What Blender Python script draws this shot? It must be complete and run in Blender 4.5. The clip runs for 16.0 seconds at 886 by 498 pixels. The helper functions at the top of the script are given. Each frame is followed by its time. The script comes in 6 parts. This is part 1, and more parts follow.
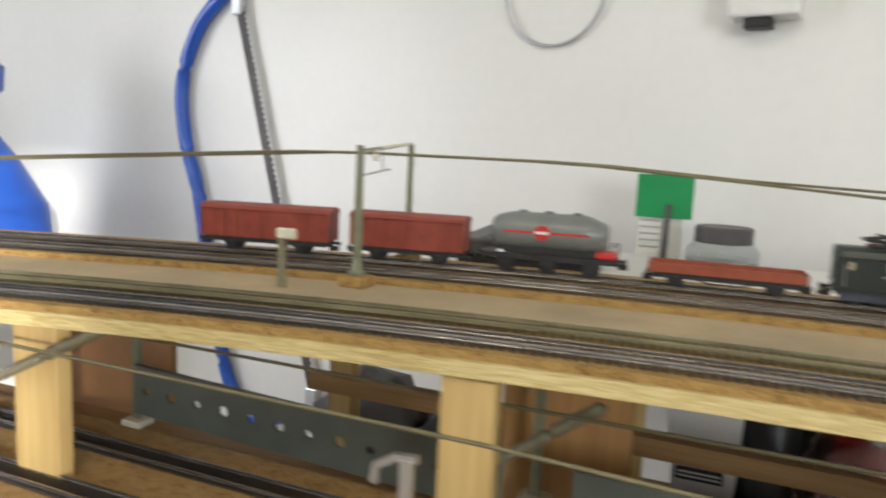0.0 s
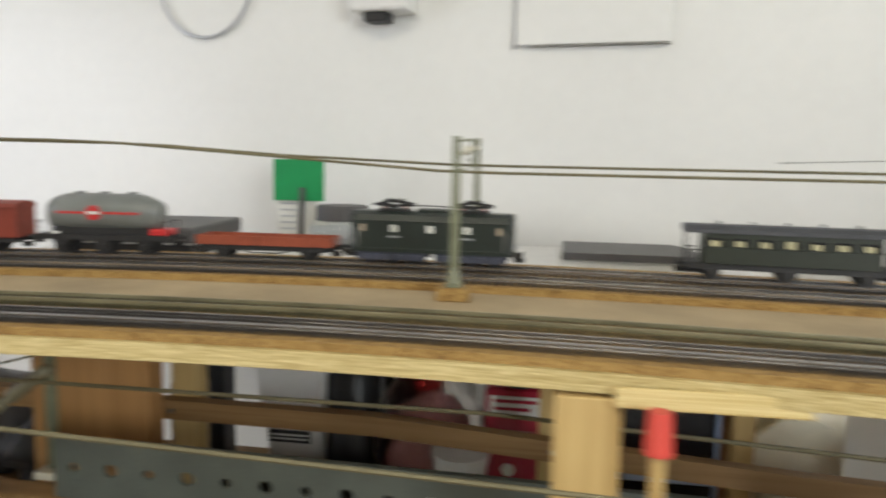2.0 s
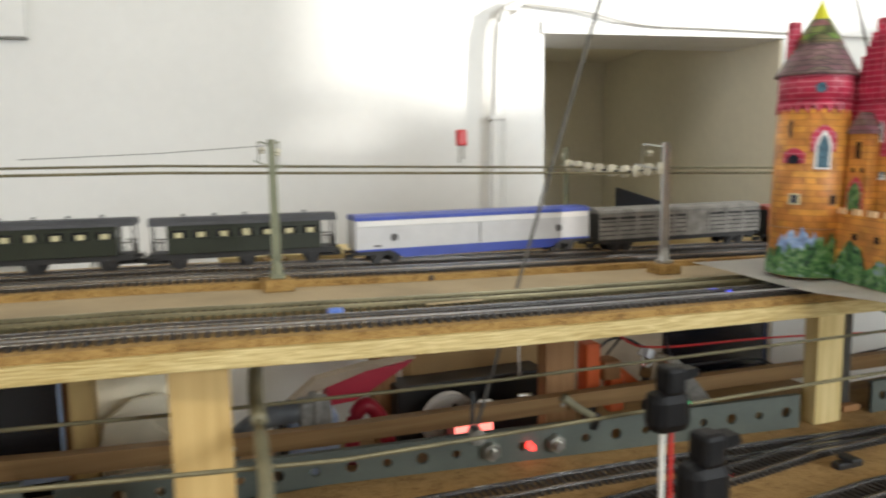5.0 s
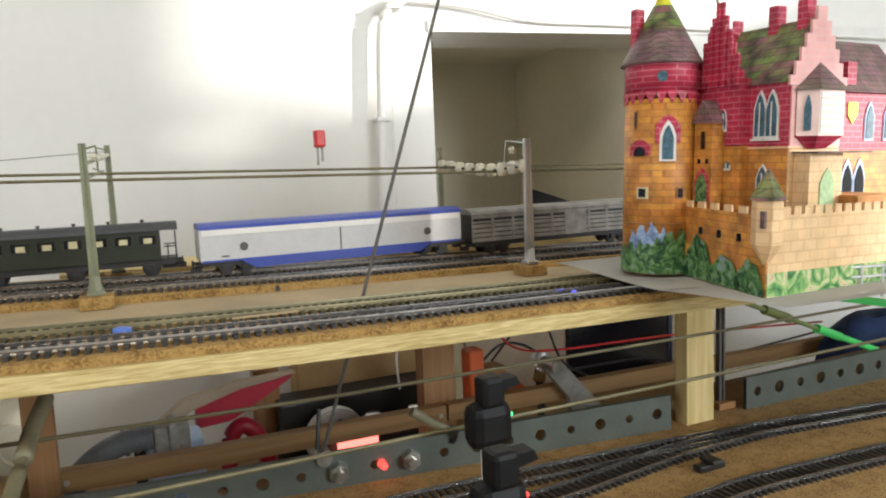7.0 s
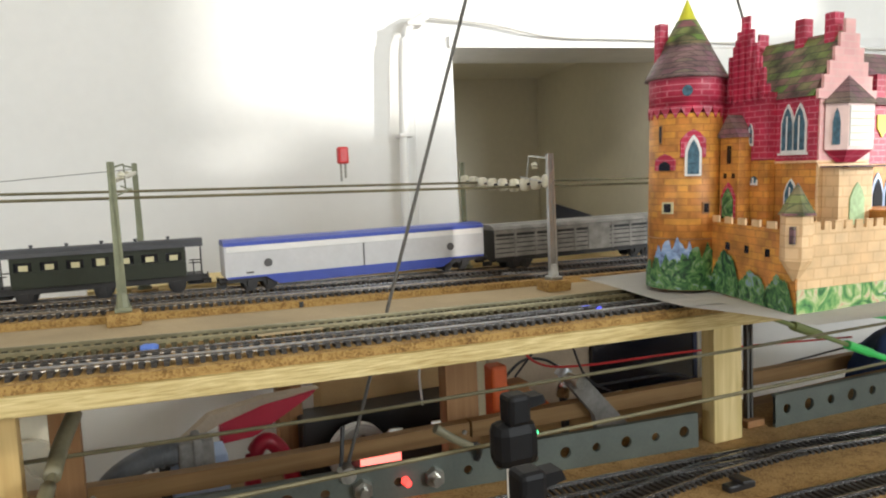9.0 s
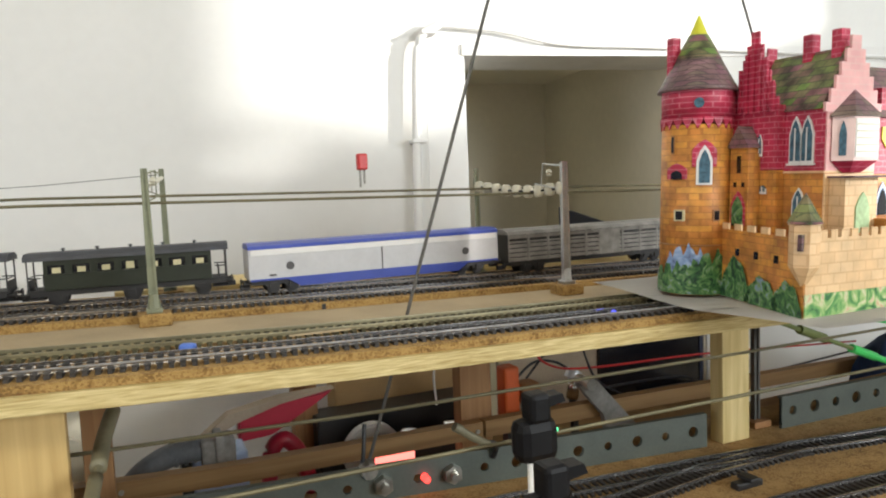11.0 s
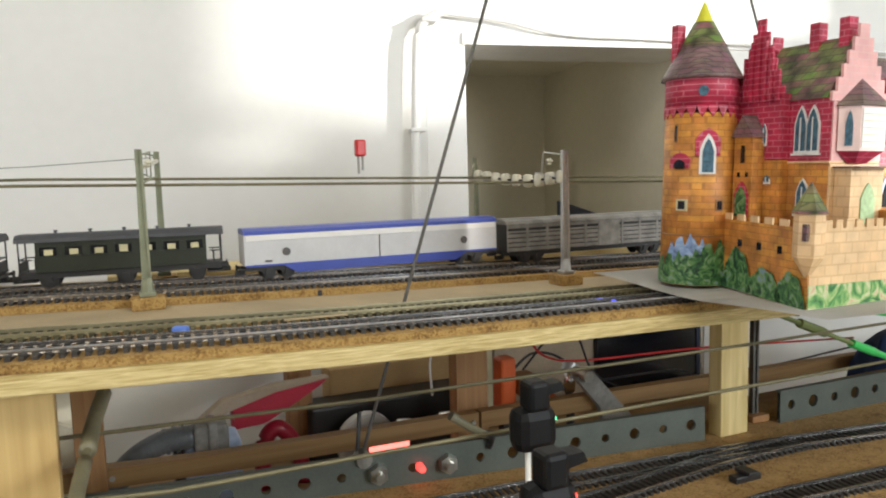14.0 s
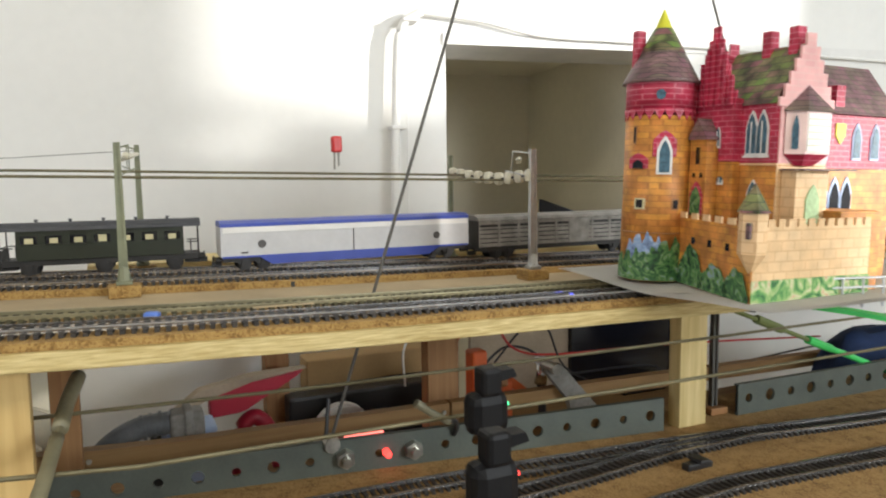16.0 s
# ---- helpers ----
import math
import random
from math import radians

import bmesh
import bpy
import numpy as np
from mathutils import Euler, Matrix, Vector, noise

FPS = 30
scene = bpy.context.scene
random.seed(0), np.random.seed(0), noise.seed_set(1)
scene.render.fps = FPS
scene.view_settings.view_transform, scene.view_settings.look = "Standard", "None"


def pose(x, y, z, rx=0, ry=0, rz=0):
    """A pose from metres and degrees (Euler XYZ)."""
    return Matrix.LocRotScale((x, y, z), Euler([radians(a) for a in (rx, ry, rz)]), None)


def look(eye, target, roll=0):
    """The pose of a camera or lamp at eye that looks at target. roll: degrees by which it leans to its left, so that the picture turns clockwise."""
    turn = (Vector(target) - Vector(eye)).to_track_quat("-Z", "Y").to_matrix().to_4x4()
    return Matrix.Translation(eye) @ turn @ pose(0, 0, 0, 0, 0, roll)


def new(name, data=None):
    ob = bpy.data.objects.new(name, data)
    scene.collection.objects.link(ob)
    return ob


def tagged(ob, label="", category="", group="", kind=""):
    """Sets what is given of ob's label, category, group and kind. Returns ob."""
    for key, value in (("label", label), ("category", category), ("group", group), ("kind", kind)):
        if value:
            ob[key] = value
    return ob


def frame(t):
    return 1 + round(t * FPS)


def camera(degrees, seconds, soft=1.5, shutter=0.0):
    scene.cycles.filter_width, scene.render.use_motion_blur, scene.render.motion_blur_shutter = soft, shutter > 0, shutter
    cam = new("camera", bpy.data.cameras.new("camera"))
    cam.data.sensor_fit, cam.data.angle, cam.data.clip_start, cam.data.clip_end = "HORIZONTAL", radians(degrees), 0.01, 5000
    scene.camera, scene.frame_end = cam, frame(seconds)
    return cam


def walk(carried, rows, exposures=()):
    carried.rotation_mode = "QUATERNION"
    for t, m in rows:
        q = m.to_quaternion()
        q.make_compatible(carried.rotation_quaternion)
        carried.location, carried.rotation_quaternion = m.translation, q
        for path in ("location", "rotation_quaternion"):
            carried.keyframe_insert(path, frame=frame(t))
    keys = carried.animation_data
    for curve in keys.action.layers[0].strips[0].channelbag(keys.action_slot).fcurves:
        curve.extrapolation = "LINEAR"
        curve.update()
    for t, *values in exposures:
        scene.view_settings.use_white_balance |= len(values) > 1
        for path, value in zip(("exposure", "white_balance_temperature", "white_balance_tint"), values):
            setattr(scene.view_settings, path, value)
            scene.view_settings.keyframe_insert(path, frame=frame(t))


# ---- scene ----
cam = camera(63.6, 16.0, soft=2.0, shutter=1.0)
METRES, EYE, TILT, LEAN, TURN = 0.70, 1.303, -12.0, 0.0, 22.7
LEVEL = pose(0, 0, EYE, 5.0, -0.75, 0) @ pose(0, 0, 0, 0, 0, TURN) @ pose(0, 0, 0, TILT, LEAN, 0)
ROWS = [
    (0.0, 0.0, 0.0, 0.0, 0.0, 0.0, -0.0),
    (0.5, 0.0755, -0.0351, -0.0212, -2.35, 0.39, 0.73),
    (1.0, 0.1638, -0.0495, -0.0302, -5.99, 0.28, 1.54),
    (1.5, 0.2383, -0.0622, -0.037, -9.68, 0.52, 2.03),
    (2.0, 0.3162, -0.084, -0.0481, -13.97, -0.02, 3.23),
    (2.5, 0.3925, -0.1142, -0.0573, -18.84, -0.21, 4.7),
    (3.0, 0.4553, -0.1441, -0.0645, -24.88, -0.57, 5.76),
    (3.5, 0.5035, -0.191, -0.0686, -30.19, -1.21, 6.98),
    (4.0, 0.5497, -0.2462, -0.0774, -35.88, -1.86, 7.41),
    (4.5, 0.5923, -0.2855, -0.0861, -40.08, -2.68, 7.82),
    (5.0, 0.6416, -0.3203, -0.0961, -43.44, -3.29, 8.17),
    (7.5, 0.7568, -0.3662, -0.1191, -47.55, -3.21, 9.89),
    (8.0, 0.7545, -0.3686, -0.1171, -46.75, -2.61, 9.79),
    (8.5, 0.7527, -0.3647, -0.1169, -46.42, -2.26, 9.87),
    (9.0, 0.7522, -0.3619, -0.1153, -45.84, -1.98, 10.05),
    (11.5, 0.7184, -0.3699, -0.1088, -45.52, -1.64, 9.61),
    (12.0, 0.7196, -0.37, -0.1127, -45.41, -1.5, 9.39),
    (12.5, 0.7177, -0.3684, -0.112, -45.53, -1.56, 9.24),
    (13.0, 0.7203, -0.3649, -0.1133, -45.65, -1.74, 9.14),
    (13.5, 0.724, -0.3626, -0.1153, -45.8, -2.14, 9.12),
    (14.0, 0.7264, -0.3595, -0.1167, -45.88, -2.24, 8.95),
    (14.5, 0.7282, -0.3582, -0.117, -45.93, -2.34, 8.4),
    (15.0, 0.7379, -0.3652, -0.1188, -46.1, -2.44, 8.47),
    (15.5, 0.7303, -0.3786, -0.1164, -46.29, -2.49, 8.05),
    (16.0, 0.7225, -0.3963, -0.1231, -46.58, -2.53, 8.16),
]
walk(cam, [(t, LEVEL @ pose(METRES * x, METRES * y, METRES * z, 90 + pitch, roll, yaw)) for t, x, y, z, yaw, pitch, roll in ROWS])


# ---- light ----
world = bpy.data.worlds.new("world")
scene.world = world
world.use_nodes = True
_bg = world.node_tree.nodes["Background"]
_sky = world.node_tree.nodes.new("ShaderNodeTexSky")
_sky.sky_type, _sky.sun_disc = "NISHITA", False
_sky.sun_elevation, _sky.sun_rotation = radians(35), radians(120)
world.node_tree.links.new(_sky.outputs[0], _bg.inputs[0])
_bg.inputs[1].default_value = 0.1


def area(name, eye, target, sx, sy, watts, colour):
    lamp = bpy.data.lights.new(name, "AREA")
    lamp.shape, lamp.size, lamp.size_y, lamp.energy, lamp.color = "RECTANGLE", sx, sy, watts, colour
    ob = new(name, lamp)
    ob.matrix_world = look(eye, target)
    return ob


area("window_daylight", (1.85, -1.97, 1.68), (0.8, 0.6, 1.20), 0.9, 0.75, 39.0, (0.90, 0.95, 0.97))
area("ceiling_lamp", (0.10, -0.75, 2.36), (0.10, -0.5, 0.0), 1.2, 0.30, 12.5, (1.0, 0.91, 0.72))
# Added fill from the left, brightening the back wall; no source is seen there.
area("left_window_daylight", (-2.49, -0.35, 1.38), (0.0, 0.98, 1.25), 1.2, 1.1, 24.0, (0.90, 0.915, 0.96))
_sun = bpy.data.lights.new("sun", "SUN")
_sun.energy, _sun.angle, _sun.color = 5.0, radians(1.4), (1.0, 0.97, 0.92)
new("sun", _sun).matrix_world = look((2.6, -0.75, 1.9), (0.8, 0.86, 1.5))


# ---- materials ----
def material(name, base, rough=0.6, metal=0.0, vary=0.12, scale=30.0, bump=0.1, fine=300.0, second=None, coat=0.0, spec=0.5, per_object=0.0):
    """Paint, wood, metal: a base colour that wanders at two scales, with a fine relief."""
    m = bpy.data.materials.new(name)
    m.use_nodes = True
    nt = m.node_tree
    b = nt.nodes["Principled BSDF"]
    tc = nt.nodes.new("ShaderNodeTexCoord")
    n1 = nt.nodes.new("ShaderNodeTexNoise")
    n1.inputs["Scale"].default_value, n1.inputs["Detail"].default_value = scale, 6
    n2 = nt.nodes.new("ShaderNodeTexNoise")
    n2.inputs["Scale"].default_value, n2.inputs["Detail"].default_value = fine, 4
    for n in (n1, n2):
        nt.links.new(tc.outputs["Object"], n.inputs["Vector"])
    mix = nt.nodes.new("ShaderNodeMix")
    mix.data_type = "RGBA"
    dark = second or tuple(c * (1 - vary * 2) for c in base)
    light = base if second else tuple(min(1, c * (1 + vary)) for c in base)
    mix.inputs["A"].default_value, mix.inputs["B"].default_value = (*dark, 1), (*light, 1)
    add = nt.nodes.new("ShaderNodeMath")
    add.operation = "MULTIPLY_ADD"
    add.inputs[1].default_value = 0.35
    nt.links.new(n2.outputs["Fac"], add.inputs[0])
    ramp = nt.nodes.new("ShaderNodeMapRange")
    ramp.inputs["From Min"].default_value, ramp.inputs["From Max"].default_value = 0.4, 0.85
    nt.links.new(n1.outputs["Fac"], add.inputs[2])
    nt.links.new(add.outputs[0], ramp.inputs["Value"])
    nt.links.new(ramp.outputs["Result"], mix.inputs["Factor"])
    colour = mix.outputs["Result"]
    if per_object:
        info = nt.nodes.new("ShaderNodeObjectInfo")
        hsv = nt.nodes.new("ShaderNodeHueSaturation")
        mr = nt.nodes.new("ShaderNodeMapRange")
        mr.inputs["To Min"].default_value, mr.inputs["To Max"].default_value = 1 - per_object, 1 + per_object
        nt.links.new(info.outputs["Random"], mr.inputs["Value"])
        nt.links.new(mr.outputs["Result"], hsv.inputs["Value"])
        nt.links.new(colour, hsv.inputs["Color"])
        colour = hsv.outputs["Color"]
    nt.links.new(colour, b.inputs["Base Color"])
    b.inputs["Roughness"].default_value, b.inputs["Metallic"].default_value = rough, metal
    b.inputs["Coat Weight"].default_value = coat
    b.inputs["Specular IOR Level"].default_value = spec
    if bump:
        bp = nt.nodes.new("ShaderNodeBump")
        bp.inputs["Strength"].default_value, bp.inputs["Distance"].default_value = bump, 0.001
        nt.links.new(n2.outputs["Fac"], bp.inputs["Height"])
        nt.links.new(bp.outputs["Normal"], b.inputs["Normal"])
    return m


def grain(name, light, dark, along=(1.5, 40, 40), rough=0.65, bump=0.15):
    """Wood with long grain."""
    m = bpy.data.materials.new(name)
    m.use_nodes = True
    nt = m.node_tree
    b = nt.nodes["Principled BSDF"]
    tc = nt.nodes.new("ShaderNodeTexCoord")
    mp = nt.nodes.new("ShaderNodeMapping")
    mp.inputs["Scale"].default_value = along
    n1 = nt.nodes.new("ShaderNodeTexNoise")
    n1.inputs["Scale"].default_value, n1.inputs["Detail"].default_value, n1.inputs["Distortion"].default_value = 4, 8, 0.6
    n2 = nt.nodes.new("ShaderNodeTexNoise")
    n2.inputs["Scale"].default_value = 9
    nt.links.new(tc.outputs["Object"], mp.inputs["Vector"])
    nt.links.new(mp.outputs["Vector"], n1.inputs["Vector"])
    nt.links.new(tc.outputs["Object"], n2.inputs["Vector"])
    add = nt.nodes.new("ShaderNodeMath")
    add.operation = "MULTIPLY_ADD"
    add.inputs[1].default_value = 0.5
    nt.links.new(n2.outputs["Fac"], add.inputs[0])
    nt.links.new(n1.outputs["Fac"], add.inputs[2])
    ramp = nt.nodes.new("ShaderNodeValToRGB")
    ramp.color_ramp.elements[0].position, ramp.color_ramp.elements[1].position = 0.55, 0.95
    ramp.color_ramp.elements[0].color, ramp.color_ramp.elements[1].color = (*dark, 1), (*light, 1)
    nt.links.new(add.outputs[0], ramp.inputs["Fac"])
    nt.links.new(ramp.outputs["Color"], b.inputs["Base Color"])
    b.inputs["Roughness"].default_value = rough
    bp = nt.nodes.new("ShaderNodeBump")
    bp.inputs["Strength"].default_value, bp.inputs["Distance"].default_value = bump, 0.001
    nt.links.new(n1.outputs["Fac"], bp.inputs["Height"])
    nt.links.new(bp.outputs["Normal"], b.inputs["Normal"])
    return m


def speckle(name, colours, scale, rough=0.85, bump=0.5):
    """Cork or chipboard: crumbs of several colours."""
    m = bpy.data.materials.new(name)
    m.use_nodes = True
    nt = m.node_tree
    b = nt.nodes["Principled BSDF"]
    tc = nt.nodes.new("ShaderNodeTexCoord")
    v = nt.nodes.new("ShaderNodeTexVoronoi")
    v.inputs["Scale"].default_value = scale
    n = nt.nodes.new("ShaderNodeTexNoise")
    n.inputs["Scale"].default_value = scale * 0.1
    sep = nt.nodes.new("ShaderNodeSeparateColor")
    mixf = nt.nodes.new("ShaderNodeMath")
    mixf.operation = "MULTIPLY_ADD"
    mixf.inputs[1].default_value = 0.6
    ramp = nt.nodes.new("ShaderNodeValToRGB")
    el = ramp.color_ramp.elements
    while len(el) < len(colours):
        el.new(0.5)
    for k, c in enumerate(colours):
        el[k].position, el[k].color = 0.25 + 0.7 * k / (len(colours) - 1), (*c, 1)
    nt.links.new(tc.outputs["Object"], v.inputs["Vector"])
    nt.links.new(tc.outputs["Object"], n.inputs["Vector"])
    nt.links.new(v.outputs["Color"], sep.inputs["Color"])
    nt.links.new(sep.outputs[0], mixf.inputs[0])
    nt.links.new(n.outputs["Fac"], mixf.inputs[2])
    nt.links.new(mixf.outputs[0], ramp.inputs["Fac"])
    nt.links.new(ramp.outputs["Color"], b.inputs["Base Color"])
    b.inputs["Roughness"].default_value = rough
    bp = nt.nodes.new("ShaderNodeBump")
    bp.inputs["Strength"].default_value, bp.inputs["Distance"].default_value = bump, 0.001
    nt.links.new(v.outputs["Distance"], bp.inputs["Height"])
    nt.links.new(bp.outputs["Normal"], b.inputs["Normal"])
    return m


def masonry(name, c1, c2, mortar, row=0.006, width=0.011, joint=0.02, rough=0.5, patch=0.5, axis="wall"):
    """Printed masonry on card."""
    m = bpy.data.materials.new(name)
    m.use_nodes = True
    nt = m.node_tree
    b = nt.nodes["Principled BSDF"]
    tc = nt.nodes.new("ShaderNodeTexCoord")
    sx = nt.nodes.new("ShaderNodeSeparateXYZ")
    cb = nt.nodes.new("ShaderNodeCombineXYZ")
    ad = nt.nodes.new("ShaderNodeMath")
    ad.operation = "ADD"
    nt.links.new(tc.outputs["Object"], sx.inputs[0])
    nt.links.new(sx.outputs[0], ad.inputs[0])
    nt.links.new(sx.outputs[1], ad.inputs[1])
    nt.links.new(ad.outputs[0], cb.inputs[0])
    nt.links.new(sx.outputs[2], cb.inputs[1])
    br = nt.nodes.new("ShaderNodeTexBrick")
    br.inputs["Scale"].default_value = 1.0
    br.inputs["Brick Width"].default_value, br.inputs["Row Height"].default_value = width, row
    br.inputs["Mortar Size"].default_value = row * joint * 4
    br.inputs["Color1"].default_value, br.inputs["Color2"].default_value, br.inputs["Mortar"].default_value = (*c1, 1), (*c2, 1), (*mortar, 1)
    nt.links.new(cb.outputs[0], br.inputs["Vector"])
    n = nt.nodes.new("ShaderNodeTexNoise")
    n.inputs["Scale"].default_value, n.inputs["Detail"].default_value = 90, 5
    nt.links.new(tc.outputs["Object"], n.inputs["Vector"])
    mr = nt.nodes.new("ShaderNodeMapRange")
    mr.inputs["From Min"].default_value, mr.inputs["From Max"].default_value = 0.3, 0.7
    mr.inputs["To Min"].default_value, mr.inputs["To Max"].default_value = 1 - patch, 1 + patch * 0.5
    nt.links.new(n.outputs["Fac"], mr.inputs["Value"])
    hsv = nt.nodes.new("ShaderNodeHueSaturation")
    nt.links.new(mr.outputs["Result"], hsv.inputs["Value"])
    nt.links.new(br.outputs["Color"], hsv.inputs["Color"])
    nt.links.new(hsv.outputs["Color"], b.inputs["Base Color"])
    b.inputs["Roughness"].default_value = rough
    return m


def painted(name, colours, scale):
    """Painterly print: swirled strokes of a few colours."""
    m = bpy.data.materials.new(name)
    m.use_nodes = True
    nt = m.node_tree
    b = nt.nodes["Principled BSDF"]
    tc = nt.nodes.new("ShaderNodeTexCoord")
    n = nt.nodes.new("ShaderNodeTexNoise")
    n.inputs["Scale"].default_value, n.inputs["Detail"].default_value, n.inputs["Distortion"].default_value = scale, 5, 2.2
    ramp = nt.nodes.new("ShaderNodeValToRGB")
    el = ramp.color_ramp.elements
    while len(el) < len(colours):
        el.new(0.5)
    for k, c in enumerate(colours):
        el[k].position, el[k].color = 0.34 + 0.36 * k / (len(colours) - 1), (*c, 1)
    nt.links.new(tc.outputs["Object"], n.inputs["Vector"])
    nt.links.new(n.outputs["Fac"], ramp.inputs["Fac"])
    nt.links.new(ramp.outputs["Color"], b.inputs["Base Color"])
    b.inputs["Roughness"].default_value = 0.55
    return m


def glowing(name, colour, strength):
    m = bpy.data.materials.new(name)
    m.use_nodes = True
    b = m.node_tree.nodes["Principled BSDF"]
    b.inputs["Base Color"].default_value = (*colour, 1)
    b.inputs["Emission Color"].default_value, b.inputs["Emission Strength"].default_value = (*colour, 1), strength
    return m


def glass(name, colour=(0.95, 0.97, 0.96), rough=0.05, ior=1.3):
    m = bpy.data.materials.new(name)
    m.use_nodes = True
    b = m.node_tree.nodes["Principled BSDF"]
    b.inputs["Base Color"].default_value, b.inputs["Roughness"].default_value = (*colour, 1), rough
    b.inputs["Transmission Weight"].default_value, b.inputs["IOR"].default_value = 1.0, ior
    return m


WALL = material("wall_paint", (0.78, 0.775, 0.75), 0.3, vary=0.03, scale=2.5, bump=0.12, fine=60)
NICHE = material("niche_paint", (0.78, 0.72, 0.57), 0.6, vary=0.05, scale=3, bump=0.1, fine=80)
CEIL = material("ceiling_paint", (0.8, 0.79, 0.77), 0.8, vary=0.03, scale=3)
FLOORM = material("floor_concrete", (0.3, 0.29, 0.27), 0.8, vary=0.15, scale=6)
PINE_UP = grain("pine_upright", (0.61, 0.44, 0.185), (0.48, 0.32, 0.12), along=(40, 40, 1.5))
PLY_UP = grain("pale_ply_upright", (0.72, 0.58, 0.28), (0.52, 0.39, 0.15), along=(40, 40, 3.0), bump=0.3)
BROWN_UP = grain("brown_upright", (0.36, 0.19, 0.075), (0.24, 0.115, 0.04), along=(40, 40, 1.5))
BROWN = grain("brown_batten", (0.36, 0.215, 0.085), (0.25, 0.135, 0.05))
PLYEDGE = grain("plywood_edge", (0.80, 0.66, 0.33), (0.56, 0.40, 0.14), along=(3, 60, 160), bump=0.25)
HARDBOARD = material("hardboard", (0.33, 0.16, 0.06), 0.55, vary=0.12, scale=10)
SAWN = grain("sawn_edge", (0.70, 0.58, 0.29), (0.40, 0.29, 0.10), along=(14, 60, 240), bump=0.35)
CORK = speckle("cork", [(0.09, 0.043, 0.011), (0.25, 0.138, 0.036), (0.40, 0.25, 0.08)], 900)
STRIP = material("recess_board", (0.42, 0.325, 0.195), 0.8, vary=0.12, scale=14, fine=500)
STEEL = material("rail_steel", (0.46, 0.45, 0.45), 0.25, 0.95, vary=0.15, scale=20, bump=0.02)
RUSTY = material("rail_tarnished", (0.34, 0.31, 0.20), 0.45, 0.7, vary=0.2, scale=25)
SLEEPER = material("sleeper_plastic", (0.032, 0.027, 0.023), 0.6, vary=0.15, per_object=0.25)
SLEEPER_G = material("sleeper_olive", (0.068, 0.060, 0.028), 0.7, vary=0.15, per_object=0.25)
MASTG = material("mast_green", (0.21, 0.22, 0.14), 0.5, vary=0.15, scale=60)
SILVER = material("mast_silver", (0.52, 0.52, 0.50), 0.38, 0.8, vary=0.12, scale=60)
WIRE = material("wire_bronze", (0.17, 0.15, 0.085), 0.55, 0.3, vary=0.15, scale=30)
CABLE = material("dark_cable", (0.11, 0.105, 0.095), 0.6, 0.3, vary=0.15)
PORC = material("porcelain", (0.62, 0.59, 0.47), 0.35, vary=0.12, scale=90)
BLACK = material("black_plastic", (0.018, 0.018, 0.02), 0.38, vary=0.1, scale=40)
SOOT = material("black_underframe", (0.02, 0.019, 0.019), 0.55, vary=0.2, scale=90)
GREYP = material("dark_grey_plastic", (0.085, 0.08, 0.08), 0.5, vary=0.1, scale=40)
LOCO = material("loco_green", (0.017, 0.024, 0.019), 0.42, vary=0.12, scale=60)
BOGIE = material("bogie_blue_grey", (0.05, 0.055, 0.08), 0.5, vary=0.2, scale=90)
PANEW = material("window_white", (0.78, 0.78, 0.74), 0.3, vary=0.04)
WAGONRED = material("wagon_red_brown", (0.27, 0.052, 0.032), 0.5, vary=0.14, scale=60)
FLATRED = material("flat_red", (0.29, 0.065, 0.030), 0.5, vary=0.14, scale=60)
TANKG = material("tank_grey", (0.185, 0.195, 0.185), 0.35, vary=0.08, scale=60)
SIGRED = material("signal_red", (0.55, 0.03, 0.03), 0.4, vary=0.08)
VANGREY = material("van_grey", (0.25, 0.24, 0.22), 0.65, vary=0.2, scale=80)
VANWHITE = material("van_silver_white", (0.55, 0.55, 0.56), 0.4, vary=0.05, scale=50)
WHITE = material("white_plastic", (0.75, 0.74, 0.72), 0.4, vary=0.04)
BLUE = material("van_blue", (0.035, 0.065, 0.36), 0.42, vary=0.08, scale=50)
COACH = material("coach_green", (0.019, 0.024, 0.014), 0.45, vary=0.12, scale=60)
ROOFG = material("coach_roof", (0.052, 0.054, 0.062), 0.6, vary=0.12, scale=60)
CREAM = material("coach_cream", (0.55, 0.50, 0.30), 0.45, vary=0.06)
PAPER = material("paper", (0.70, 0.69, 0.65), 0.85, vary=0.04, scale=20)
ANGLE = material("slotted_steel_green", (0.115, 0.132, 0.115), 0.45, 0.35, vary=0.12, scale=25, fine=400)
BOLT = material("bolt_zinc", (0.45, 0.44, 0.40), 0.35, 0.9, vary=0.2, scale=90)
SAWBLUE = material("saw_blue", (0.012, 0.09, 0.50), 0.32, vary=0.1, scale=8, coat=0.3)
BLADE = material("saw_blade", (0.060, 0.052, 0.048), 0.5, 0.2, vary=0.2, scale=20)
GREEN = material("card_green", (0.012, 0.27, 0.085), 0.4, vary=0.06)
# Plastic under a green LED: that light is put into the base colour.
LIME_LIT = material("green_lit_plastic", (0.06, 0.62, 0.14), 0.4, vary=0.08)
OLIVE = material("olive_sleeve", (0.17, 0.21, 0.075), 0.5, vary=0.1)
TAN = material("tan_tube", (0.19, 0.175, 0.11), 0.5, vary=0.15, scale=40)
CLEAR = glass("jar_glass", (0.93, 0.95, 0.93))
BAGM = glass("bag_film", (0.95, 0.92, 0.9), 0.35, 1.12)
CANRED = material("can_red", (0.42, 0.012, 0.04), 0.35, vary=0.08, scale=25)
PINK = material("pink_stuff", (0.55, 0.25, 0.24), 0.6, vary=0.25, scale=40)
